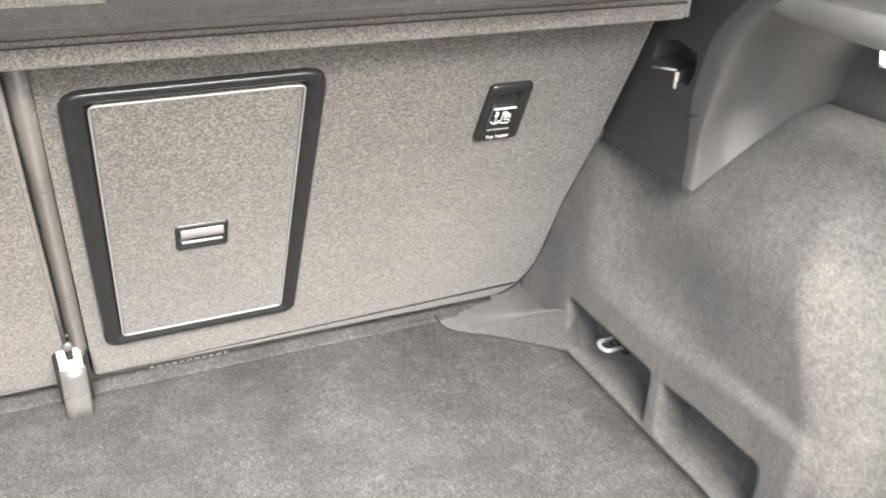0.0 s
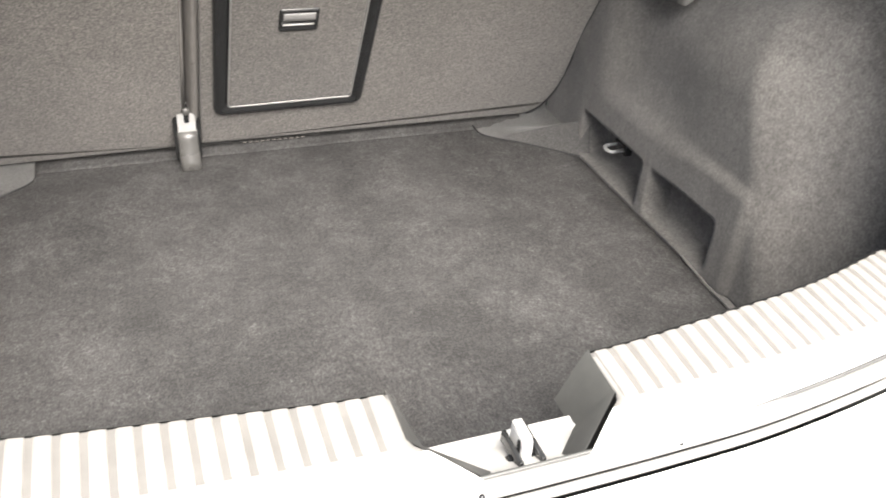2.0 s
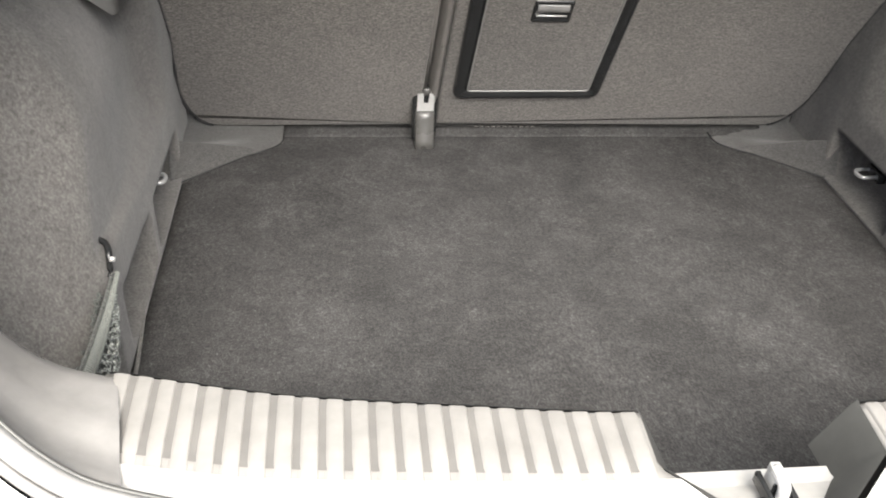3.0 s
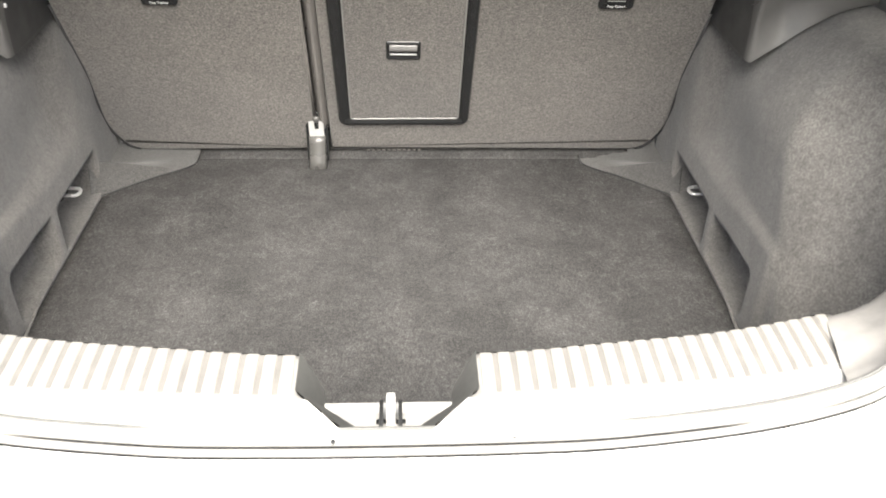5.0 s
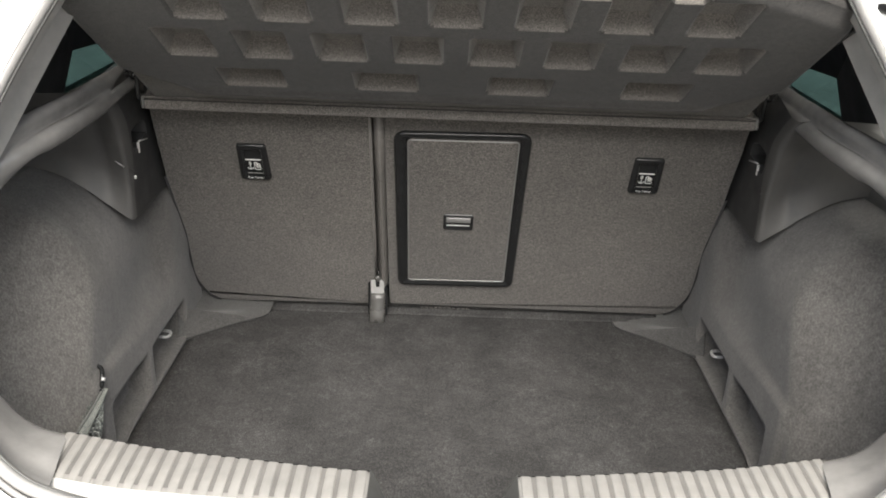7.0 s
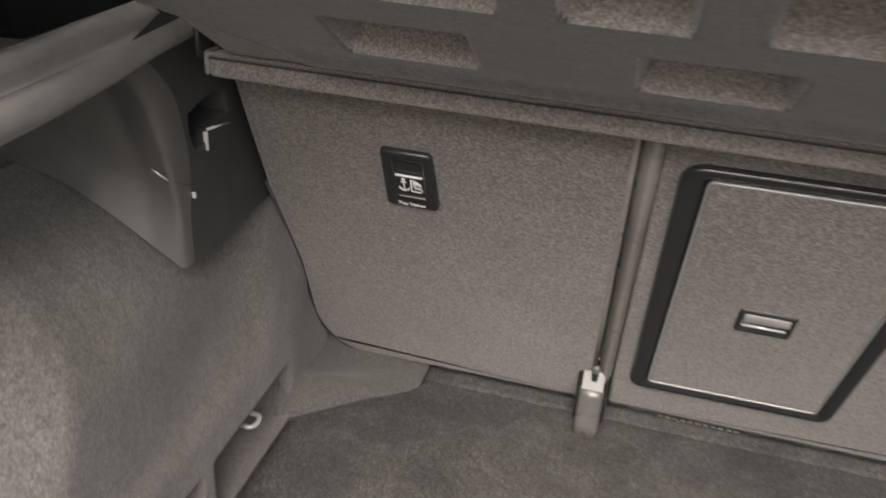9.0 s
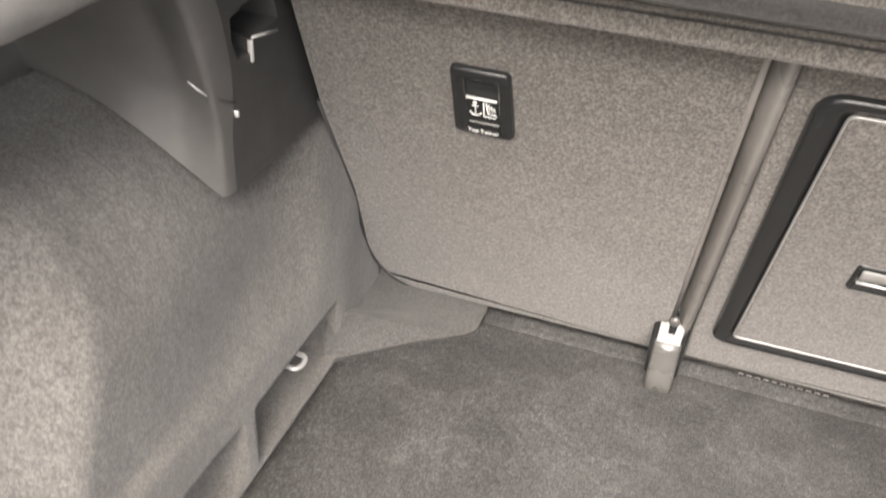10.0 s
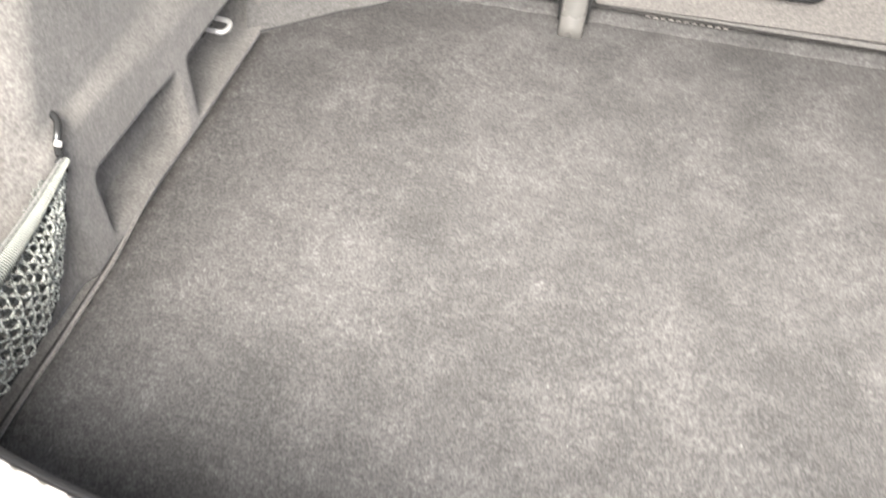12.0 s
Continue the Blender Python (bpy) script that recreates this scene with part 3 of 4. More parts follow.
for s in (-1, 1):
    ys = [0.045 + 0.0052 * i for i in range(155)]
    zs = [-0.004 + 0.0045 * i for i in range(96)]
    rows = [[(s * lining_x(y, z), y, z) for y in ys] for z in zs]
    side = tagged(part("wall_left" if s < 0 else "wall_right", slab(rows, (s * 0.004, 0, 0)), SIDE_FELT), "dark grey felt side lining bulging over the wheel arch", "side lining", kind="structure")
    # moulded corner between lining, floor and seat: a low carpeted step and its upright facet
    def corner_line(x):
        return 0.795 - 0.027 * step(0.352, 0.41, x) - 0.088 * max(0.0, (x - 0.405) / 0.1)

    def corner_rise(x):
        return 0.056 * max(0.0, (x - 0.388) / 0.112) ** 1.15

    rows = []
    for i in range(57):
        x = 0.352 + 0.152 * i / 56
        w, h = step(0.362, 0.425, x), corner_rise(x)
        yb, low = corner_line(x) + 0.009 * (1 - step(0.352, 0.364, x)), 0.0007 + 0.0022 * step(0.362, 0.425, x)
        crest = 0.008 + 0.014 * step(0.395, 0.475, x)
        line = [(s * x, yb - 0.004 * w, 0.0007), (s * x, yb, low)]
        line += [(s * x, yb + crest * f, low + g * h) for f, g in ((0.25, 0.27), (0.5, 0.55), (0.75, 0.82), (0.92, 0.96), (1.0, 0.99))]
        for k in range(21):
            v = k / 20
            line.append((s * x, yb + crest + 0.004 + (0.862 - yb - crest) * v, low + h * (0.99 - (0.92 - 0.2 * step(0.47, 0.51, x)) * step(-0.1, 0.5, v))))
        rows.append(line)
    tagged(part("corner_lining", slab(rows, (0, 0.002, -0.02)), CORNER_FELT), "moulded dark felt corner at the foot of the seat", "corner lining", kind="structure")
    tagged(part("corner_seam", tube([(s * x, corner_line(x) - 0.0045, 0.001) for x in (0.492, 0.47, 0.45, 0.43, 0.41, 0.39, 0.375)] + [(s * 0.363, 0.7905, 0.0018), (s * 0.3555, 0.799, 0.0022), (s * 0.3525, 0.808, 0.0025), (s * 0.352, 0.836, 0.0025)], 0.0011, 6), LINING), "dark seam in the felt corner", "seam", kind="structure")
    # upper plastic panel over the wheel arch
    panel = [[(s * (0.631 + 0.018 * math.sin(3 * k)), 0.06 + 0.47 * j / 10, 0.392 + 0.18 * k) for j in range(11)] for k in [i / 8 for i in range(9)]]
    tagged(part("upper_lining", slab(panel, (s * 0.003, 0, 0)), WING_TRIM), "dark grey plastic upper side panel over the wheel arch", "side panel", kind="structure")

# shelf support: a plastic wing with a bag hook let in
from mathutils.geometry import tessellate_polygon


def wing(s):
    thing = tagged(empty("shelf_support", s * 0.49, 0.51, 0.317), "dark grey plastic shelf support with a bag hook recess", "shelf support", group="shelf supports at the sides", kind="structure")
    ridge = [(0.497, 0.511, 0.315), (0.494, 0.511, 0.345), (0.492, 0.509, 0.375), (0.491, 0.495, 0.43), (0.490, 0.479, 0.478), (0.488, 0.446, 0.516), (0.487, 0.43, 0.53)]
    foot = [(0.497, 0.511, 0.315), (0.53, 0.505, 0.343), (0.558, 0.495, 0.371), (0.60, 0.488, 0.397), (0.668, 0.482, 0.413)]
    head = [(0.487, 0.43, 0.53), (0.52, 0.425, 0.535), (0.56, 0.42, 0.535), (0.60, 0.415, 0.535), (0.668, 0.41, 0.535)]
    r = smooth_line(ridge, 4)
    f, h = smooth_line(foot, 5), smooth_line(head, 5)
    rows = []
    for i in range(len(f)):
        u = i / (len(f) - 1)
        row = []
        for j, q in enumerate(r):
            v = j / (len(r) - 1)
            low, high = f[i], h[i]
            base = low.lerp(high, v)
            bend = (q - r[0].lerp(r[-1], v)) * (1 - u) ** 1.5
            row.append(base + bend + Vector((0, 0.02 * math.sin(math.pi * min(1.0, v * 1.15)) * min(1.0, u * 4), 0)))
        rows.append(row)
    # the round of the ridge leads over to the inner face
    first = rows[0]
    wide = [1 + 1.1 * step(0.25, 0.5, j / (len(first) - 1)) for j in range(len(first))]
    face_x = lambda y, z: 0.4925 - 0.006 * step(0.33, 0.50, z) + 0.002 * step(0.5, 0.6, y)
    pre = [[Vector((p.x + (face_x(p.y + 0.014 * w, p.z) - 0.0005 - p.x) * near, p.y + dy * w, p.z)) for p, w in zip(first, wide)] for near, dy in ((1.0, 0.014), (0.98, 0.010), (0.88, 0.006), (0.6, 0.0025))]
    allrows = [[(s * p.x, p.y, p.z) for p in row] for row in pre + rows]
    child("rear_face", grid(allrows), WING_TRIM, thing, "grey plastic face turned to the rear")
    start = [(p.y, p.z) for p in pre[0]]
    outline = start + [(0.60, 0.57), (0.63, 0.52), (0.645, 0.476), (0.67, 0.424), (0.715, 0.33), (0.718, 0.318), (0.60, 0.311), (0.55, 0.309)]
    hole = [(0.530, 0.436), (0.5285, 0.454), (0.545, 0.458), (0.572, 0.460), (0.594, 0.454), (0.601, 0.432), (0.560, 0.428), (0.557, 0.4285), (0.557, 0.418), (0.538, 0.419)]
    pts = outline + hole
    bm = bmesh.new()
    vs = [bm.verts.new((s * face_x(y, z), y, z)) for y, z in pts]
    for tri in tessellate_polygon([[Vector((y, z, 0)) for y, z in outline], [Vector((y, z, 0)) for y, z in hole]]):
        if len({vs[i] for i in tri}) == 3 and bm.faces.get([vs[i] for i in tri]) is None:
            bm.faces.new([vs[i] for i in tri])
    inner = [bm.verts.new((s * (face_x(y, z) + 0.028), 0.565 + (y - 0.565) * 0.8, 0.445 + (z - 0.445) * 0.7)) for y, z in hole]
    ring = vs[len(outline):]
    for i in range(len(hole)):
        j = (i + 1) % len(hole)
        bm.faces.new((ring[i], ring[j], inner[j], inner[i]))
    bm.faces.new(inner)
    # same plastic as the rear face, coloured darker for light falling off forward
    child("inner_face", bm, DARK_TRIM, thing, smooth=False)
    child("hook_top", tube([(s * 0.4895, 0.5595, 0.4300), (s * 0.4895, 0.597, 0.4235)], 0.0014, 8), ZINC, thing, "light upper edge of the bag hook")
    child("hook_side", box(min(s * 0.4885, s * 0.4925), max(s * 0.4885, s * 0.4925), 0.5565, 0.5593, 0.411, 0.4285, 0.0006), ZINC, thing, "light side edge of the bag hook")
    if s < 0:
        child("trim_clip", box(min(s * 0.4885, s * 0.494), max(s * 0.4885, s * 0.494), 0.5295, 0.5325, 0.3765, 0.382, 0.0007), ZINC, thing, "small bright clip")
        child("parting_line", tube([(s * 0.5045, 0.4945, 0.4165), (s * 0.4985, 0.4970, 0.4105), (s * 0.4935, 0.5000, 0.4055)], [0.0003, 0.0008, 0.0005], 6), ZINC, thing, "bright worn parting line")
    child("parting_line", tube([(s * 0.4925, 0.502, 0.405), (s * 0.4895, 0.512, 0.398), (s * 0.4893, 0.53, 0.389)], 0.0006, 6), WING_TRIM, thing)
    return thing


wing(-1)
wing(1)

# ---- rear seat backs ----
FACE = Vector((0, -1.0, -0.56)).normalized()


def on_seat(x, z, d=0.0):
    """A point of the seat backs' rear face at height z, d behind it."""
    return Vector((x, 0.852 - 0.56 * z, z)) - FACE * d


left_seat = tagged(empty("rear_seat_back", -0.3, 0.85, 0.012), "narrow felt-backed folding rear seat back, upright", "seat back", group="rear seat backs")
right_seat = tagged(empty("rear_seat_back", 0.19, 0.85, 0.012), "wide felt-backed rear seat back with a load-through hatch, upright", "seat back", group="rear seat backs")
lo = round_corners([(-0.135, 0.008), (-0.127, 0.50), (-0.476, 0.50), (-0.4785, 0.476), (-0.483, 0.425), (-0.4895, 0.332), (-0.4885, 0.2), (-0.503, 0.060), (-0.473, 0.004)][::-1], [0.03, 0.04, 0.0, 0.0, 0.0, 0.0, 0.0, 0.0, 0.006])
ro = round_corners([(-0.1105, 0.010), (-0.1045, 0.50), (0.476, 0.50), (0.4785, 0.476), (0.483, 0.425), (0.4885, 0.325), (0.489, 0.2), (0.503, 0.062), (0.473, 0.006)], [0.006, 0.0, 0.0, 0.0, 0.0, 0.0, 0.0, 0.04, 0.03])


def counter(outline):
    area = sum(a[0] * b[1] - b[0] * a[1] for a, b in zip(outline, outline[1:] + outline[:1]))
    return outline if area > 0 else outline[::-1]


sharp(child("back_panel", cushion(counter(lo), on_seat, 0.07, 0.006), SEAT_FELT, left_seat), 50)
sharp(child("back_panel", cushion(counter(ro), on_seat, 0.07, 0.006), SEAT_FELT, right_seat), 50)
for side, outline, seat in ((-1, lo, left_seat), (1, ro, right_seat)):
    rim = [p for p in outline if side * p[0] > 0.455 and p[1] < 0.34]
    # dark tube drawn in place of the shadow line at the seat's edge
    child("edge_shadow", tube([on_seat(p[0] + side * 0.0015, p[1] - (0.002 if p[1] < 0.03 else 0.0), 0.004) for p in rim], 0.003, 6), LINING, seat, "dark tube standing for the shadow along the seat's edge")
child("edge_strip", tube([on_seat(-0.1275 - 0.016 * (0.475 - z), z, 0.002) for z in (0.075, 0.2, 0.35, 0.5)], 0.0028, 8), DIVIDER_TRIM, left_seat, "light plastic edging")
strip = [[on_seat(-0.1265 + 0.022 * k - 0.016 * (0.475 - z), z, 0.006 - 0.013 * math.sin(math.pi * min(1, max(0, (k - 0.25) / 0.75))) if k > 0.25 else 0.02 - 0.056 * k) for k in [i / 10 for i in range(11)]] for z in (0.068, 0.08, 0.2, 0.35, 0.5)]
child("divider_strip", slab(strip, -FACE * 0.004), DIVIDER_TRIM, right_seat, "rounded grey plastic divider strip")
child("strip_dot", tube([on_seat(-0.119, 0.118, 0.004), on_seat(-0.119, 0.118, -0.002)], 0.002, 8), ZINC, right_seat)

# load-through hatch in the wide seat back
ho = round_corners([(-0.091, 0.081), (0.1385, 0.084), (0.1355, 0.455), (-0.090, 0.452)], [0.016, 0.016, 0.022, 0.022], 8)
hi = round_corners([(-0.0705, 0.0955), (0.1205, 0.098), (0.1165, 0.440), (-0.0675, 0.438)], [0.006, 0.006, 0.008, 0.008], 8)
rings = []
for t, d in ((0.0, 0.004), (0.0, -0.002), (0.06, -0.005), (0.2, -0.007), (0.5, -0.0062), (0.78, -0.004), (0.92, -0.0012), (1.05, -0.0004)):
    rings.append([on_seat(*(Vector(a).lerp(Vector(b), t)), d) for a, b in zip(ho, hi)])
hatch = child("hatch_frame", grid(rings, closed=True), BLACK_TRIM, right_seat, "glossy black plastic hatch frame")
door_o = round_corners([(-0.0685, 0.0975), (0.1185, 0.10), (0.1145, 0.438), (-0.0655, 0.436)], 0.006, 6)
door = sharp(child("hatch_door", cushion(counter(door_o), lambda x, z, d: on_seat(x, z, d - 0.0045), 0.01, 0.004), SEAT_FELT, right_seat, "felt-covered hatch door"), 50)
# light colour of this rim stands for the gloss highlight on the door's edge
child("door_edge_glint", tube([on_seat(*p, -0.0036) for p in round_corners([(-0.0693, 0.0965), (0.1193, 0.099), (0.1153, 0.439), (-0.0663, 0.437)], 0.006, 6)], 0.0015, 6, closed=True), EDGE_GLINT, right_seat, "hatch door edge with its gloss highlight put into the colour")
# sunken latch of the hatch
lx0, lx1, lz0, lz1 = -0.003, 0.049, 0.242, 0.275
rings = []
for inset, d in ((-0.0015, -0.004), (0.0, -0.0075), (0.002, -0.0075), (0.003, -0.0052)):
    rings.append([on_seat(x, z, d) for x, z in round_corners([(lx0 + inset, lz0 + inset), (lx1 - inset, lz0 + inset), (lx1 - inset, lz1 - inset), (lx0 + inset, lz1 - inset)], 0.003, 3)])
bm = grid(rings, closed=True)
bm.faces.new([v for v in bm.verts][-len(rings[-1]):])
child("latch_bezel", bm, BLACK_TRIM, right_seat, "sunken black latch surround")
pull = [[on_seat(x, 0.2575 + 0.0125 * k, -0.0045 - 0.0045 * math.sin(math.pi * (0.15 + 0.75 * k))) for x in (0.001, 0.004, 0.042, 0.045)] for k in (0, 0.2, 0.4, 0.6, 0.8, 1.0)]
child("latch_pull", slab(pull, -FACE * 0.003), PULL_TRIM, right_seat, "light plastic finger pull of the latch")
child("latch_line", tube([on_seat(0.002, 0.251, -0.0058), on_seat(0.044, 0.251, -0.0058)], 0.0012, 6), ZINC, right_seat)


# child-seat anchor plates
def anchor_plate(seat, x, slant):
    place = lambda u, w, d=0.0: on_seat(x + u + slant * w, 0.379 + w * 0.872, d)
    out = round_corners([(-0.0265, -0.0415), (0.0265, -0.0415), (0.0245, 0.0415), (-0.0245, 0.0415)], [0.006] * 4, 5)
    inn = round_corners([(-0.0135, -0.037), (0.0135, -0.037), (0.0135, 0.0285), (-0.0135, 0.0285)], [0.003] * 4, 5)
    rings = []
    for t, d in ((0.0, 0.002), (0.0, -0.003), (0.1, -0.0055), (0.6, -0.006), (0.9, -0.005), (1.0, -0.0006)):
        rings.append([place(*Vector(a).lerp(Vector(b), t), d) for a, b in zip(out, inn)])
    bm = grid(rings, closed=True)
    plate = child("anchor_plate", bm, BLACK_TRIM, seat, "black plastic plate over the upper child-seat anchor")
    deep = lambda w: -0.0022 + 0.0016 * step(0.006, 0.012, w)
    floor_bm = grid([[place(u, w, deep(w)) for u in (-0.0137, -0.005, 0.005, 0.0137)] for w in (-0.0375, -0.02, -0.005, 0.004, 0.008, 0.013, 0.02, 0.026, 0.029)])
    child("anchor_pocket", floor_bm, BLACK_TRIM, plate)
    child("white_line", tube([place(-0.013, 0.0065, -0.0042), place(0.013, 0.0065, -0.0042)], 0.0011, 6), WHITE_INK, plate, "white line")
    child("white_line", tube([place(-0.013, -0.0275, -0.003), place(0.013, -0.0275, -0.003)], 0.0005, 6), PALE_TRIM, plate, "white line")
    sym = bmesh.new()
    at = lambda u, w: place(u, w - 0.009, -0.0028)
    tube([at(-0.0065, 0.006), at(-0.0065, -0.0088)], 0.0006, 6, bm=sym)
    tube([at(-0.0092, 0.0035), at(-0.0038, 0.0035)], 0.0005, 6, bm=sym)
    tube([at(-0.0065 + 0.0048 * math.sin(a), -0.0042 - 0.0048 * math.cos(a)) for a in [(-80 + 160 * i / 10) * math.pi / 180 for i in range(11)]], 0.0007, 6, bm=sym)
    tube([at(-0.0065 + 0.0015 * math.cos(a), 0.0076 + 0.0015 * math.sin(a)) for a in [2 * math.pi * i / 8 for i in range(8)]], 0.0005, 6, closed=True, bm=sym)
    tube([at(0.001, 0.0085), at(0.0005, -0.009), at(0.0098, -0.0095), at(0.0115, -0.0068), at(0.0102, -0.0045), at(0.0042, -0.0042), at(0.0032, 0.0085)], 0.0006, 6, bm=sym)
    for k in range(3):
        tube([at(0.0052 + 0.0022 * k, 0.0075 - 0.002 * k), at(0.0062 + 0.0022 * k, -0.0025 + 0.0004 * k)], 0.0007, 6, bm=sym)
    child("anchor_symbol", sym, WHITE_INK, plate, "white anchor and child-seat symbol")
    text = bpy.data.curves.new("words", "FONT")
    text.body, text.size, text.align_x, text.extrude = "Top Tether", 0.0058, "CENTER", 0.0001
    tmp = bpy.data.objects.new("words", text)
    me = bpy.data.meshes.new_from_object(tmp)
    bpy.data.objects.remove(tmp)
    wb = bmesh.new()
    wb.from_mesh(me)
    bpy.data.meshes.remove(me)
    for v in wb.verts:
        v.co = place(v.co.x, v.co.y * 1.1 - 0.0375, -0.0062 - v.co.z)
    child("words", wb, WHITE_INK, plate, "the white words Top Tether", smooth=False)


anchor_plate(left_seat, -0.328, 0.02)
anchor_plate(right_seat, 0.336, -0.04)

# hinge strap between the two backs
strap = tagged(empty("seat_hinge_bracket", -0.131, 0.79, 0.0), "steel hinge bracket bolted between the seat backs", "bracket")
sx0, sx1 = -0.1455, -0.1175
low_plate = [[(x, y, z) for x in (sx0 - 0.001, sx0 + 0.002, sx1 - 0.002, sx1 + 0.001)] for y, z in ((0.782, -0.001), (0.787, 0.012), (0.794, 0.03), (0.799, 0.045), (0.803, 0.057))]
for row in low_plate:
    row[0] = (row[0][0], row[0][1] + 0.004, row[0][2])
    row[3] = (row[3][0], row[3][1] + 0.004, row[3][2])
child("strap", slab(low_plate, (0, 0.012, 0)), STRAP_STEEL, strap, "dull grey steel strap")
up = [(-0.1445, 0.057), (-0.1185, 0.057), (-0.1185, 0.088), (-0.1265, 0.09), (-0.1275, 0.072), (-0.1345, 0.072), (-0.1355, 0.09), (-0.1445, 0.088)]
bm = bmesh.new()
fr = [bm.verts.new((x, 0.802 - 0.2 * (z - 0.057), z)) for x, z in up]
bk = [bm.verts.new((x, 0.8045 - 0.2 * (z - 0.057), z)) for x, z in up]
bm.faces.new(fr)
bm.faces.new(bk[::-1])
for i in range(len(up)):
    j = (i + 1) % len(up)
    bm.faces.new((fr[i], bk[i], bk[j], fr[j]))
child("fork_plate", bm, ZINC, strap, "bright zinc fork plate", smooth=False)
ball = bmesh.new()
bmesh.ops.create_uvsphere(ball, u_segments=14, v_segments=10, radius=0.0068, matrix=Matrix.Translation((-0.131, 0.798, 0.0925)) @ Matrix.Diagonal((1, 0.7, 1, 1)))
child("bolt_head", ball, STRAP_STEEL, strap, "domed steel bolt")
child("slot", box(-0.1345, -0.1275, 0.8, 0.806, 0.0715, 0.088, 0.002), BLACK_TRIM, strap)
child("bracket_well", box(-0.151, -0.1125, 0.8065, 0.814, 0.004, 0.104, 0.004), BLACK_TRIM, strap, "dark gap behind the bracket")

# stitched seam along the foot of the wide seat back
flap = tagged(part("seat_flap", slab([[(-0.352 + 0.80 * i / 60, y + 0.0012 * math.sin(i * 1.7) * math.sin(i * 0.43), z + 0.0006 * math.sin(i * 2.9)) for i in range(61)] for y, z in ((0.824, 0.0008), (0.832, 0.0020), (0.840, 0.0042), (0.8475, 0.0078))], (0, 0, -0.0025)), FLOOR_FELT), "felt flap at the foot of the seat backs", "felt flap", kind="structure")
for i in range(11):
    x = -0.045 + 0.0095 * i
    child("stitch", tube([(x, 0.8445, 0.0074), (x + 0.003, 0.8447, 0.0082), (x + 0.006, 0.8445, 0.0074)], 0.0009, 5), SEAT_FELT, flap, "pale stitch")

# ---- tie-down rings ----
ring_line = [(0.528, -0.0115, 0.001), (0.506, -0.0115, 0.0), (0.4995, -0.009, -0.0005), (0.497, 0.0, -0.001), (0.4995, 0.009, -0.0005), (0.506, 0.0115, 0.0), (0.528, 0.0115, 0.001)]
for s in (-1, 1):
    ring = tagged(empty("tie_down_ring", s * 0.51, 0.627, 0.045), "bright steel tie-down ring in a side pocket", "tie-down ring", group="tie-down rings")
    child("loop", tube([(s * x, 0.627 + y, 0.045 + z + 0.3 * y * 0) for x, y, z in smooth_line(ring_line, 4)], 0.0029, 8), ZINC, ring)
    child("socket", box(min(s * 0.521, s * 0.538), max(s * 0.521, s * 0.538), 0.609, 0.645, 0.036, 0.054, 0.003), BLACK_TRIM, ring)

# ---- luggage net ----
net = tagged(empty("luggage_net", -0.49, 0.18, 0.0), "grey elastic luggage net hooked to the side lining", "net")
N_TOP = smooth_line([(-0.488, 0.309, 0.133), (-0.490, 0.255, 0.123), (-0.493, 0.20, 0.117), (-0.498, 0.12, 0.113), (-0.51, 0.055, 0.112)], 10)
N_LOW = smooth_line([(-0.487, 0.305, 0.121), (-0.485, 0.270, 0.070), (-0.488, 0.228, 0.024), (-0.491, 0.16, 0.016), (-0.503, 0.055, 0.012)], 10)


def on_net(u, v):
    i = min(len(N_TOP) - 1.001, max(0.0, u * (len(N_TOP) - 1)))
    k = int(i)
    a = N_TOP[k].lerp(N_TOP[k + 1], i - k)
    b = N_LOW[k].lerp(N_LOW[k + 1], i - k)
    p = a.lerp(b, v)
    return p + Vector((0.008 * math.sin(math.pi * v) * math.sin(math.pi * min(1, u * 1.2)), 0, 0))


# the hem is a flat ribbed band along the top edge
HEM = 0.16
hem_rows = [[on_net(i / 60, HEM * k / 5) + Vector((0.004 + 0.0035 * math.sin(math.pi * k / 5), 0, 0)) for i in range(61)] for k in range(6)]
hem = child("hem", slab(hem_rows, (-0.004, 0, 0)), HEM_YARN, net, "flat woven top hem")
ribs = bmesh.new()
for i in range(118):
    u = 0.006 + i * 0.0084
    tube([on_net(min(1.0, u + 0.010 * (k / 4 - 0.5)), HEM * k / 4) + Vector((0.0047 + 0.0035 * math.sin(math.pi * k / 4), 0, 0)) for k in range(5)], 0.0006, 4, bm=ribs, up=(1, 0, 0))
child("hem_ribs", ribs, RIB_YARN, hem, "fine pale ribs of the weave")["kind"] = "stuff"
yarn = bmesh.new()
NU, NV = 26, 8
rng = random.Random(4)
knots = {(i, k): (rng.uniform(-0.22, 0.22), rng.uniform(-0.12, 0.12), rng.uniform(-0.002, 0.002)) for i in range(-1, NU * 2 + 3) for k in range(NV + 1)}


def knot(i, k):
    du, dv, dx = knots[(i, k)]
    edge = 0 if k in (0, NV) else 1
    u = min(1.0, max(0.0, (i / 2 + du * edge) / NU))
    return on_net(u, HEM + (1 - HEM) * min(1.0, (k + dv * edge) / NV)) + Vector((dx, 0, 0))


for k in range(NV):
    for i in range(0, NU * 2 + 1):
        if (i + k) % 2:
            continue
        for way in (-1, 1):
            if 0 <= i + way <= NU * 2:
                p, q = knot(i, k), knot(i + way, k + 1)
                sag = p.lerp(q, 0.5) + Vector((0.0015, 0.0012 * way, -0.0008))
                tube(smooth_line([p, sag, q], 3), [0.0020, 0.0015, 0.0011, 0.0009, 0.0011, 0.0015, 0.0020], 5, bm=yarn)
# dark copy of the mesh, added behind the yarn to shade the gaps
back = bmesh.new()
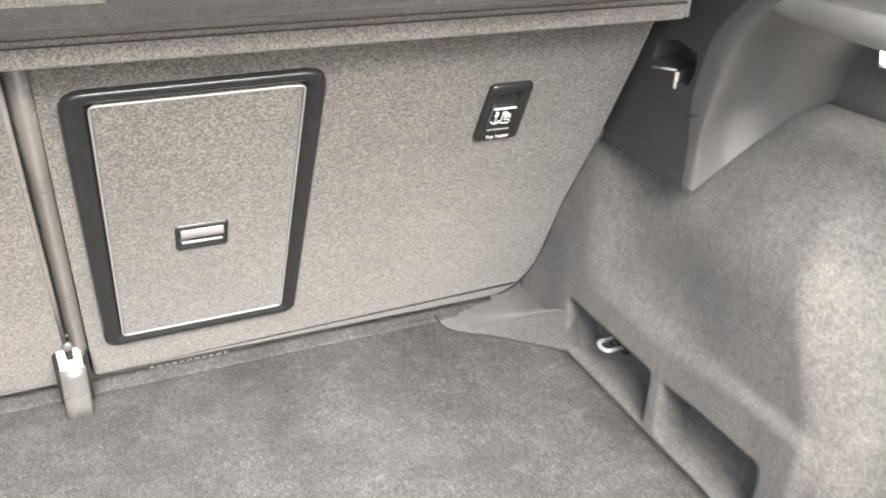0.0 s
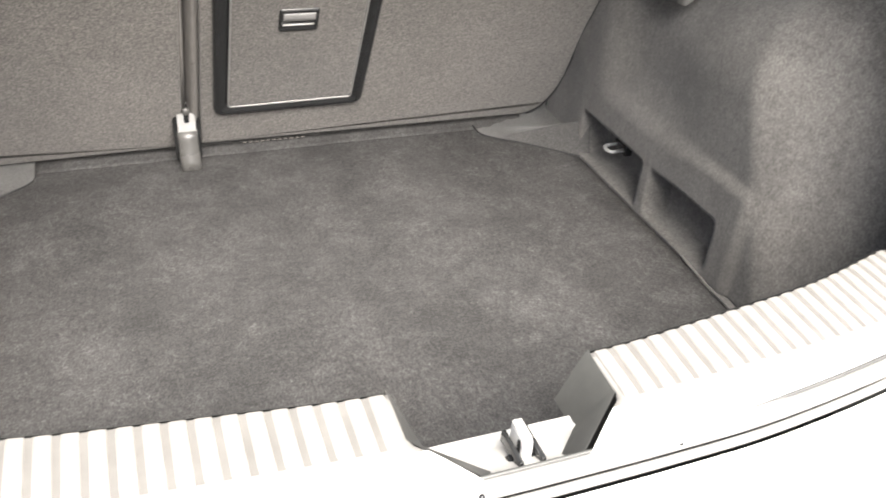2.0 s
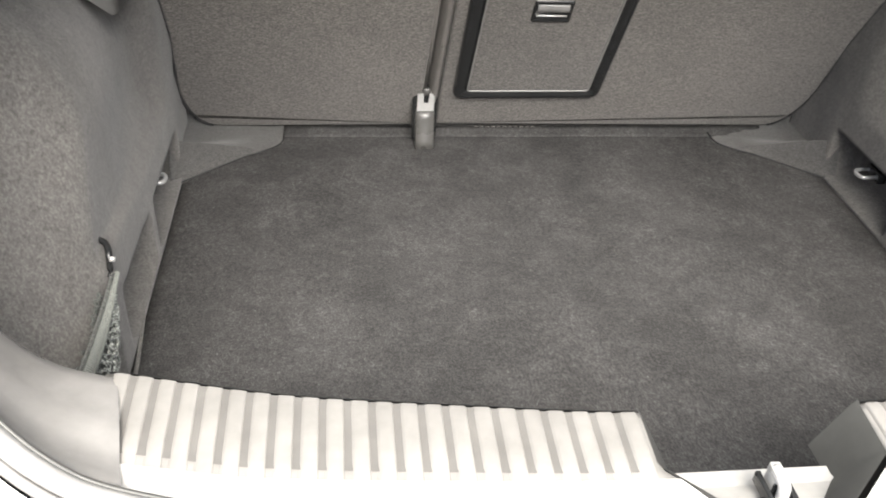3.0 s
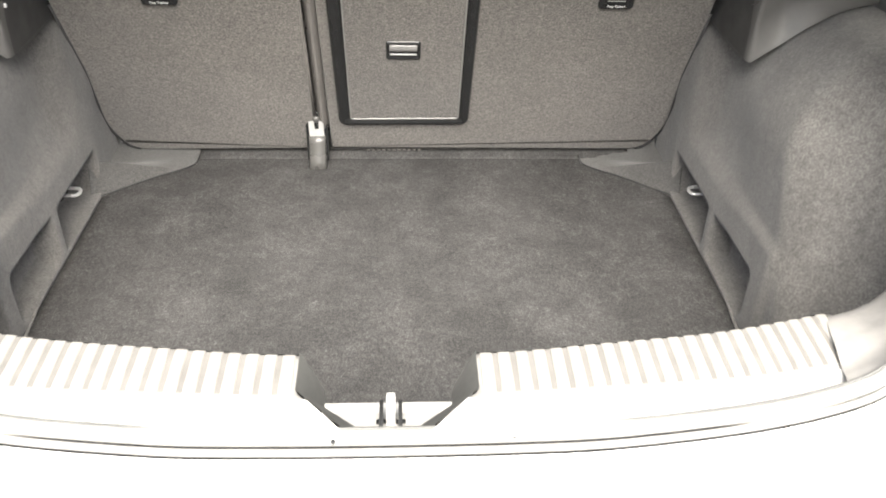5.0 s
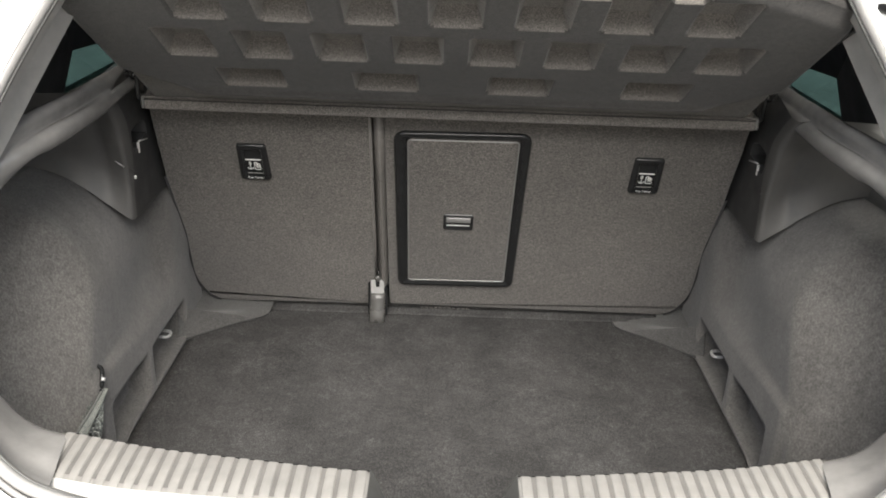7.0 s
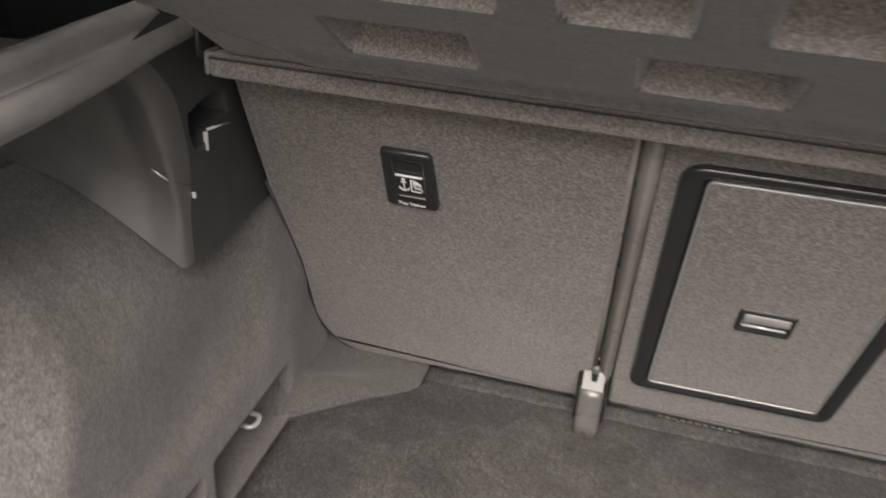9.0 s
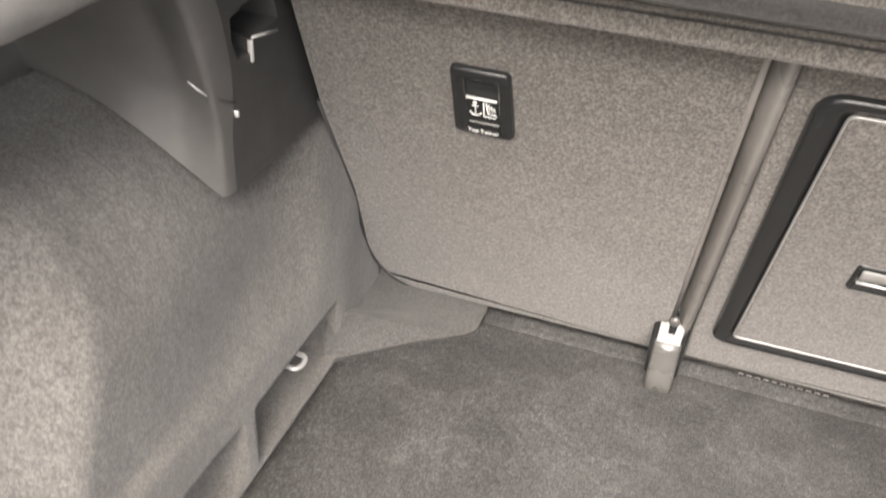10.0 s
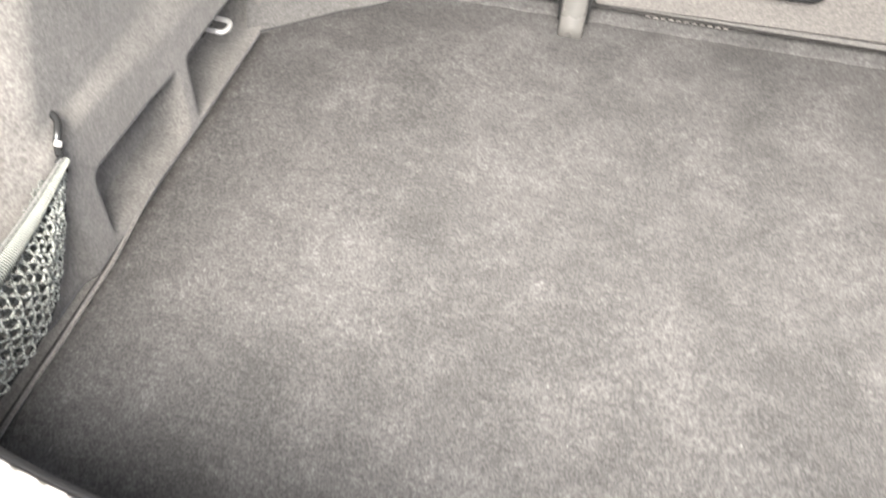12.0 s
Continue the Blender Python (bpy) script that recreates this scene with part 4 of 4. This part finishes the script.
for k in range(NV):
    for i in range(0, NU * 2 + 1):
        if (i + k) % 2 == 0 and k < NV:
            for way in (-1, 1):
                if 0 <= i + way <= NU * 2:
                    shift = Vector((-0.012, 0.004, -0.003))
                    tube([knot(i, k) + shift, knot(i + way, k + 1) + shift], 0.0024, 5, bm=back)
child("net_backing", back, HEM_YARN, net, "dark backing mesh added behind the net to shade its gaps")["kind"] = "stuff"
child("net_mesh", yarn, NET_YARN, net, "diamond mesh of grey yarn")["kind"] = "stuff"
cord = [on_net(0.0, i / 14) + Vector((0.001 * math.sin(i * 2.4), 0.004 * math.sin(i * 1.9) - 0.002, 0)) for i in range(15)] + [on_net(i / 20, 1.0) for i in range(1, 21)]
child("edge_cord", tube(smooth_line(cord, 3), 0.0019, 6), BLACK_TRIM, net, "black elastic edge cord")
child("net_hook", tube(smooth_line([(-0.501, 0.329, 0.158), (-0.493, 0.325, 0.156), (-0.489, 0.318, 0.153), (-0.4875, 0.311, 0.147), (-0.488, 0.308, 0.135)], 4), 0.0032, 8), BLACK_TRIM, net, "black plastic hook")
child("hook_ferrule", tube([(-0.4835, 0.3085, 0.1505), (-0.4835, 0.3055, 0.1475)], 0.003, 8), ZINC, net, "small bright ferrule")

# ---- parcel shelf, tilted up ----
TH = radians(33)
S_UP, S_OUT = Vector((0, -math.cos(TH), math.sin(TH))), Vector((0, -math.sin(TH), -math.cos(TH)))
S_O = Vector((0, 0.533, 0.508))


def on_shelf(u, v, h=0.0):
    return S_O + Vector((u, 0, 0)) + S_UP * v + S_OUT * h


def rear_edge(u):
    return 0.47 - 0.024 * (u / 0.235) ** 2 if abs(u) < 0.235 else 0.446 - 0.10 * ((abs(u) - 0.235) / 0.225) ** 1.3


# pockets in the underside: middle, half width, half height
POCKETS = [(c, 0.1235, 0.0455, 0.033) for c in (-0.272, -0.089, 0.094, 0.280)]
POCKETS += [(-0.332 + 0.0962 * i, 0.235, 0.034, 0.042) for i in range(8)]
POCKETS += [(-0.293 + 0.0986 * i, 0.347, 0.0335, 0.043) for i in range(7)]
POCKETS += [(-0.240 + 0.0968 * i, 0.418, 0.031, 0.034) for i in range(6)]


def pocket_depth(u, v):
    """How far the underside is sunk, and how full that depth is at this place."""
    for c, m, hw, hh in POCKETS:
        if abs(u - c) < hw and abs(v - m) < hh:
            full = step(hw, hw - 0.012, abs(u - c)) * min(1.0, (v - m + hh) / 0.009) * step(m + hh, m + hh - 0.010, v)
            return 0.026, full
    return 0.0, 0.0


def pan_side(v):
    return 0.370 + 1.04 * max(0.0, v - 0.064)


def shelf_h(u, v):
    """Relief of the shelf's underside: a raised pan with sunken pockets."""
    side = pan_side(v)
    pan = step(0.052, 0.069, v) * step(side + 0.012, side - 0.004, abs(u)) * step(0.0, 0.03, rear_edge(u) - v)
    deep, full = pocket_depth(u, v)
    return 0.011 * pan + 0.007 * math.exp(-((v - 0.0655) / 0.010) ** 2) * step(side, side - 0.02, abs(u)) - deep * full


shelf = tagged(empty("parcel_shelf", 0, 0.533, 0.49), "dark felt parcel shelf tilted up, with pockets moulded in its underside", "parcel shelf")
us = sorted({round(-0.446 + 0.892 * i / 240, 4) for i in range(241)} | {round(c + e * (hw - d), 4) for c, m, hw, hh in POCKETS for e in (-1, 1) for d in (0.0, 0.004, 0.008, 0.012)})
vs = sorted({round(0.47 * j / 120, 4) for j in range(121)} | {round(m + d, 4) for c, m, hw, hh in POCKETS[::4] for d in (-hh, -hh + 0.003, -hh + 0.006, -hh + 0.009, hh - 0.010, hh - 0.005, hh)})
rows = [[on_shelf(u, w, shelf_h(u, w)) for u in us for w in [v if v < rear_edge(u) else rear_edge(u) + (v - rear_edge(u)) * 1e-4]] for v in vs]
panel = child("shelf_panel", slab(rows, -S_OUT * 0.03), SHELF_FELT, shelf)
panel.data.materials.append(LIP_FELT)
# lip felt on strip and borders; in pockets its paler tone stands for light
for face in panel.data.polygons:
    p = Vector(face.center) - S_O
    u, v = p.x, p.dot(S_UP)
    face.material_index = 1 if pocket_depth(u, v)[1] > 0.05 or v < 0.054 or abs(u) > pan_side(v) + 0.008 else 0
child("front_lip", box(-0.464, 0.464, 0.5265, 0.545, 0.4895, 0.5085, 0.004, 3), LIP_FELT, shelf, "felt-covered front lip")
for k, (y, z) in enumerate(((0.5255, 0.5095), (0.5262, 0.5055))):
    child("piping", tube([(-0.463 + 0.926 * i / 20, y, z) for i in range(21)], 0.0014 if k == 0 else 0.0008, 6), LIP_FELT if k == 0 else LINING, shelf, "thin sewn piping")
for s in (-1, 1):
    pin = child("hinge_pin", tube([(s * 0.462, 0.530, 0.544), (s * 0.486, 0.532, 0.544)], 0.007, 12), STEEL, shelf, "bright hinge pin")
    child("pin_collar", tube([(s * 0.474, 0.531, 0.544), (s * 0.478, 0.5313, 0.544)], 0.0105, 12), BLACK_TRIM, pin)
    child("lip_end", box(min(s * 0.4625, s * 0.4675), max(s * 0.4625, s * 0.4675), 0.5245, 0.546, 0.491, 0.511, 0.003, 3), PULL_TRIM, shelf, "glossy plastic end of the lip")
    child("pin_bracket", box(min(s * 0.466, s * 0.472), max(s * 0.466, s * 0.472), 0.520, 0.545, 0.505, 0.56, 0.003), BLACK_TRIM, shelf)
    edge_line = [on_shelf(s * 0.448, 0.10, 0.0), on_shelf(s * 0.447, 0.18, 0.002), on_shelf(s * 0.448, 0.26, 0.003), on_shelf(s * 0.455, 0.34, 0.004), (s * 0.4545, 0.218, 0.709), (s * 0.4625, 0.20, 0.7105), (s * 0.4785, 0.18, 0.7095), (s * 0.515, 0.155, 0.73), (s * 0.55, 0.16, 0.90), (s * 0.56, 0.19, 1.06)]
    child("lift_cord", tube(smooth_line(edge_line, 5), [0.0045 + 0.002 * step(15, 20, i) - 0.004 * step(24, 32, i) for i in range(46)], 8), BLACK_TRIM, shelf, "black lifting cord to the tailgate")
    child("cord_clip", box(-0.002, 0.002, -0.002, 0.002, -0.009, 0.009, 0.001, 2, Matrix.Translation((s * 0.463, 0.192, 0.716)) @ Euler((0, radians(s * 30), 0)).to_matrix().to_4x4()), WHITE_INK, shelf, "small white cord clip")

# ---- boot lamp, on the right only ----
lamp = tagged(empty("boot_lamp", 0.632, 0.407, 0.47), "small rectangular boot lamp with a clear lens", "lamp")
m = Matrix.Translation((0.631, 0.407, 0.470)) @ Euler((0, radians(-12), radians(4))).to_matrix().to_4x4()
child("lens", box(-0.004, 0.004, -0.031, 0.031, -0.013, 0.013, 0.003, 3, m), LENS, lamp, "bright clear lens")
child("lamp_frame", box(-0.001, 0.006, -0.034, 0.034, -0.018, 0.016, 0.002, 2, m), WHITE_INK, lamp, "pale frame")
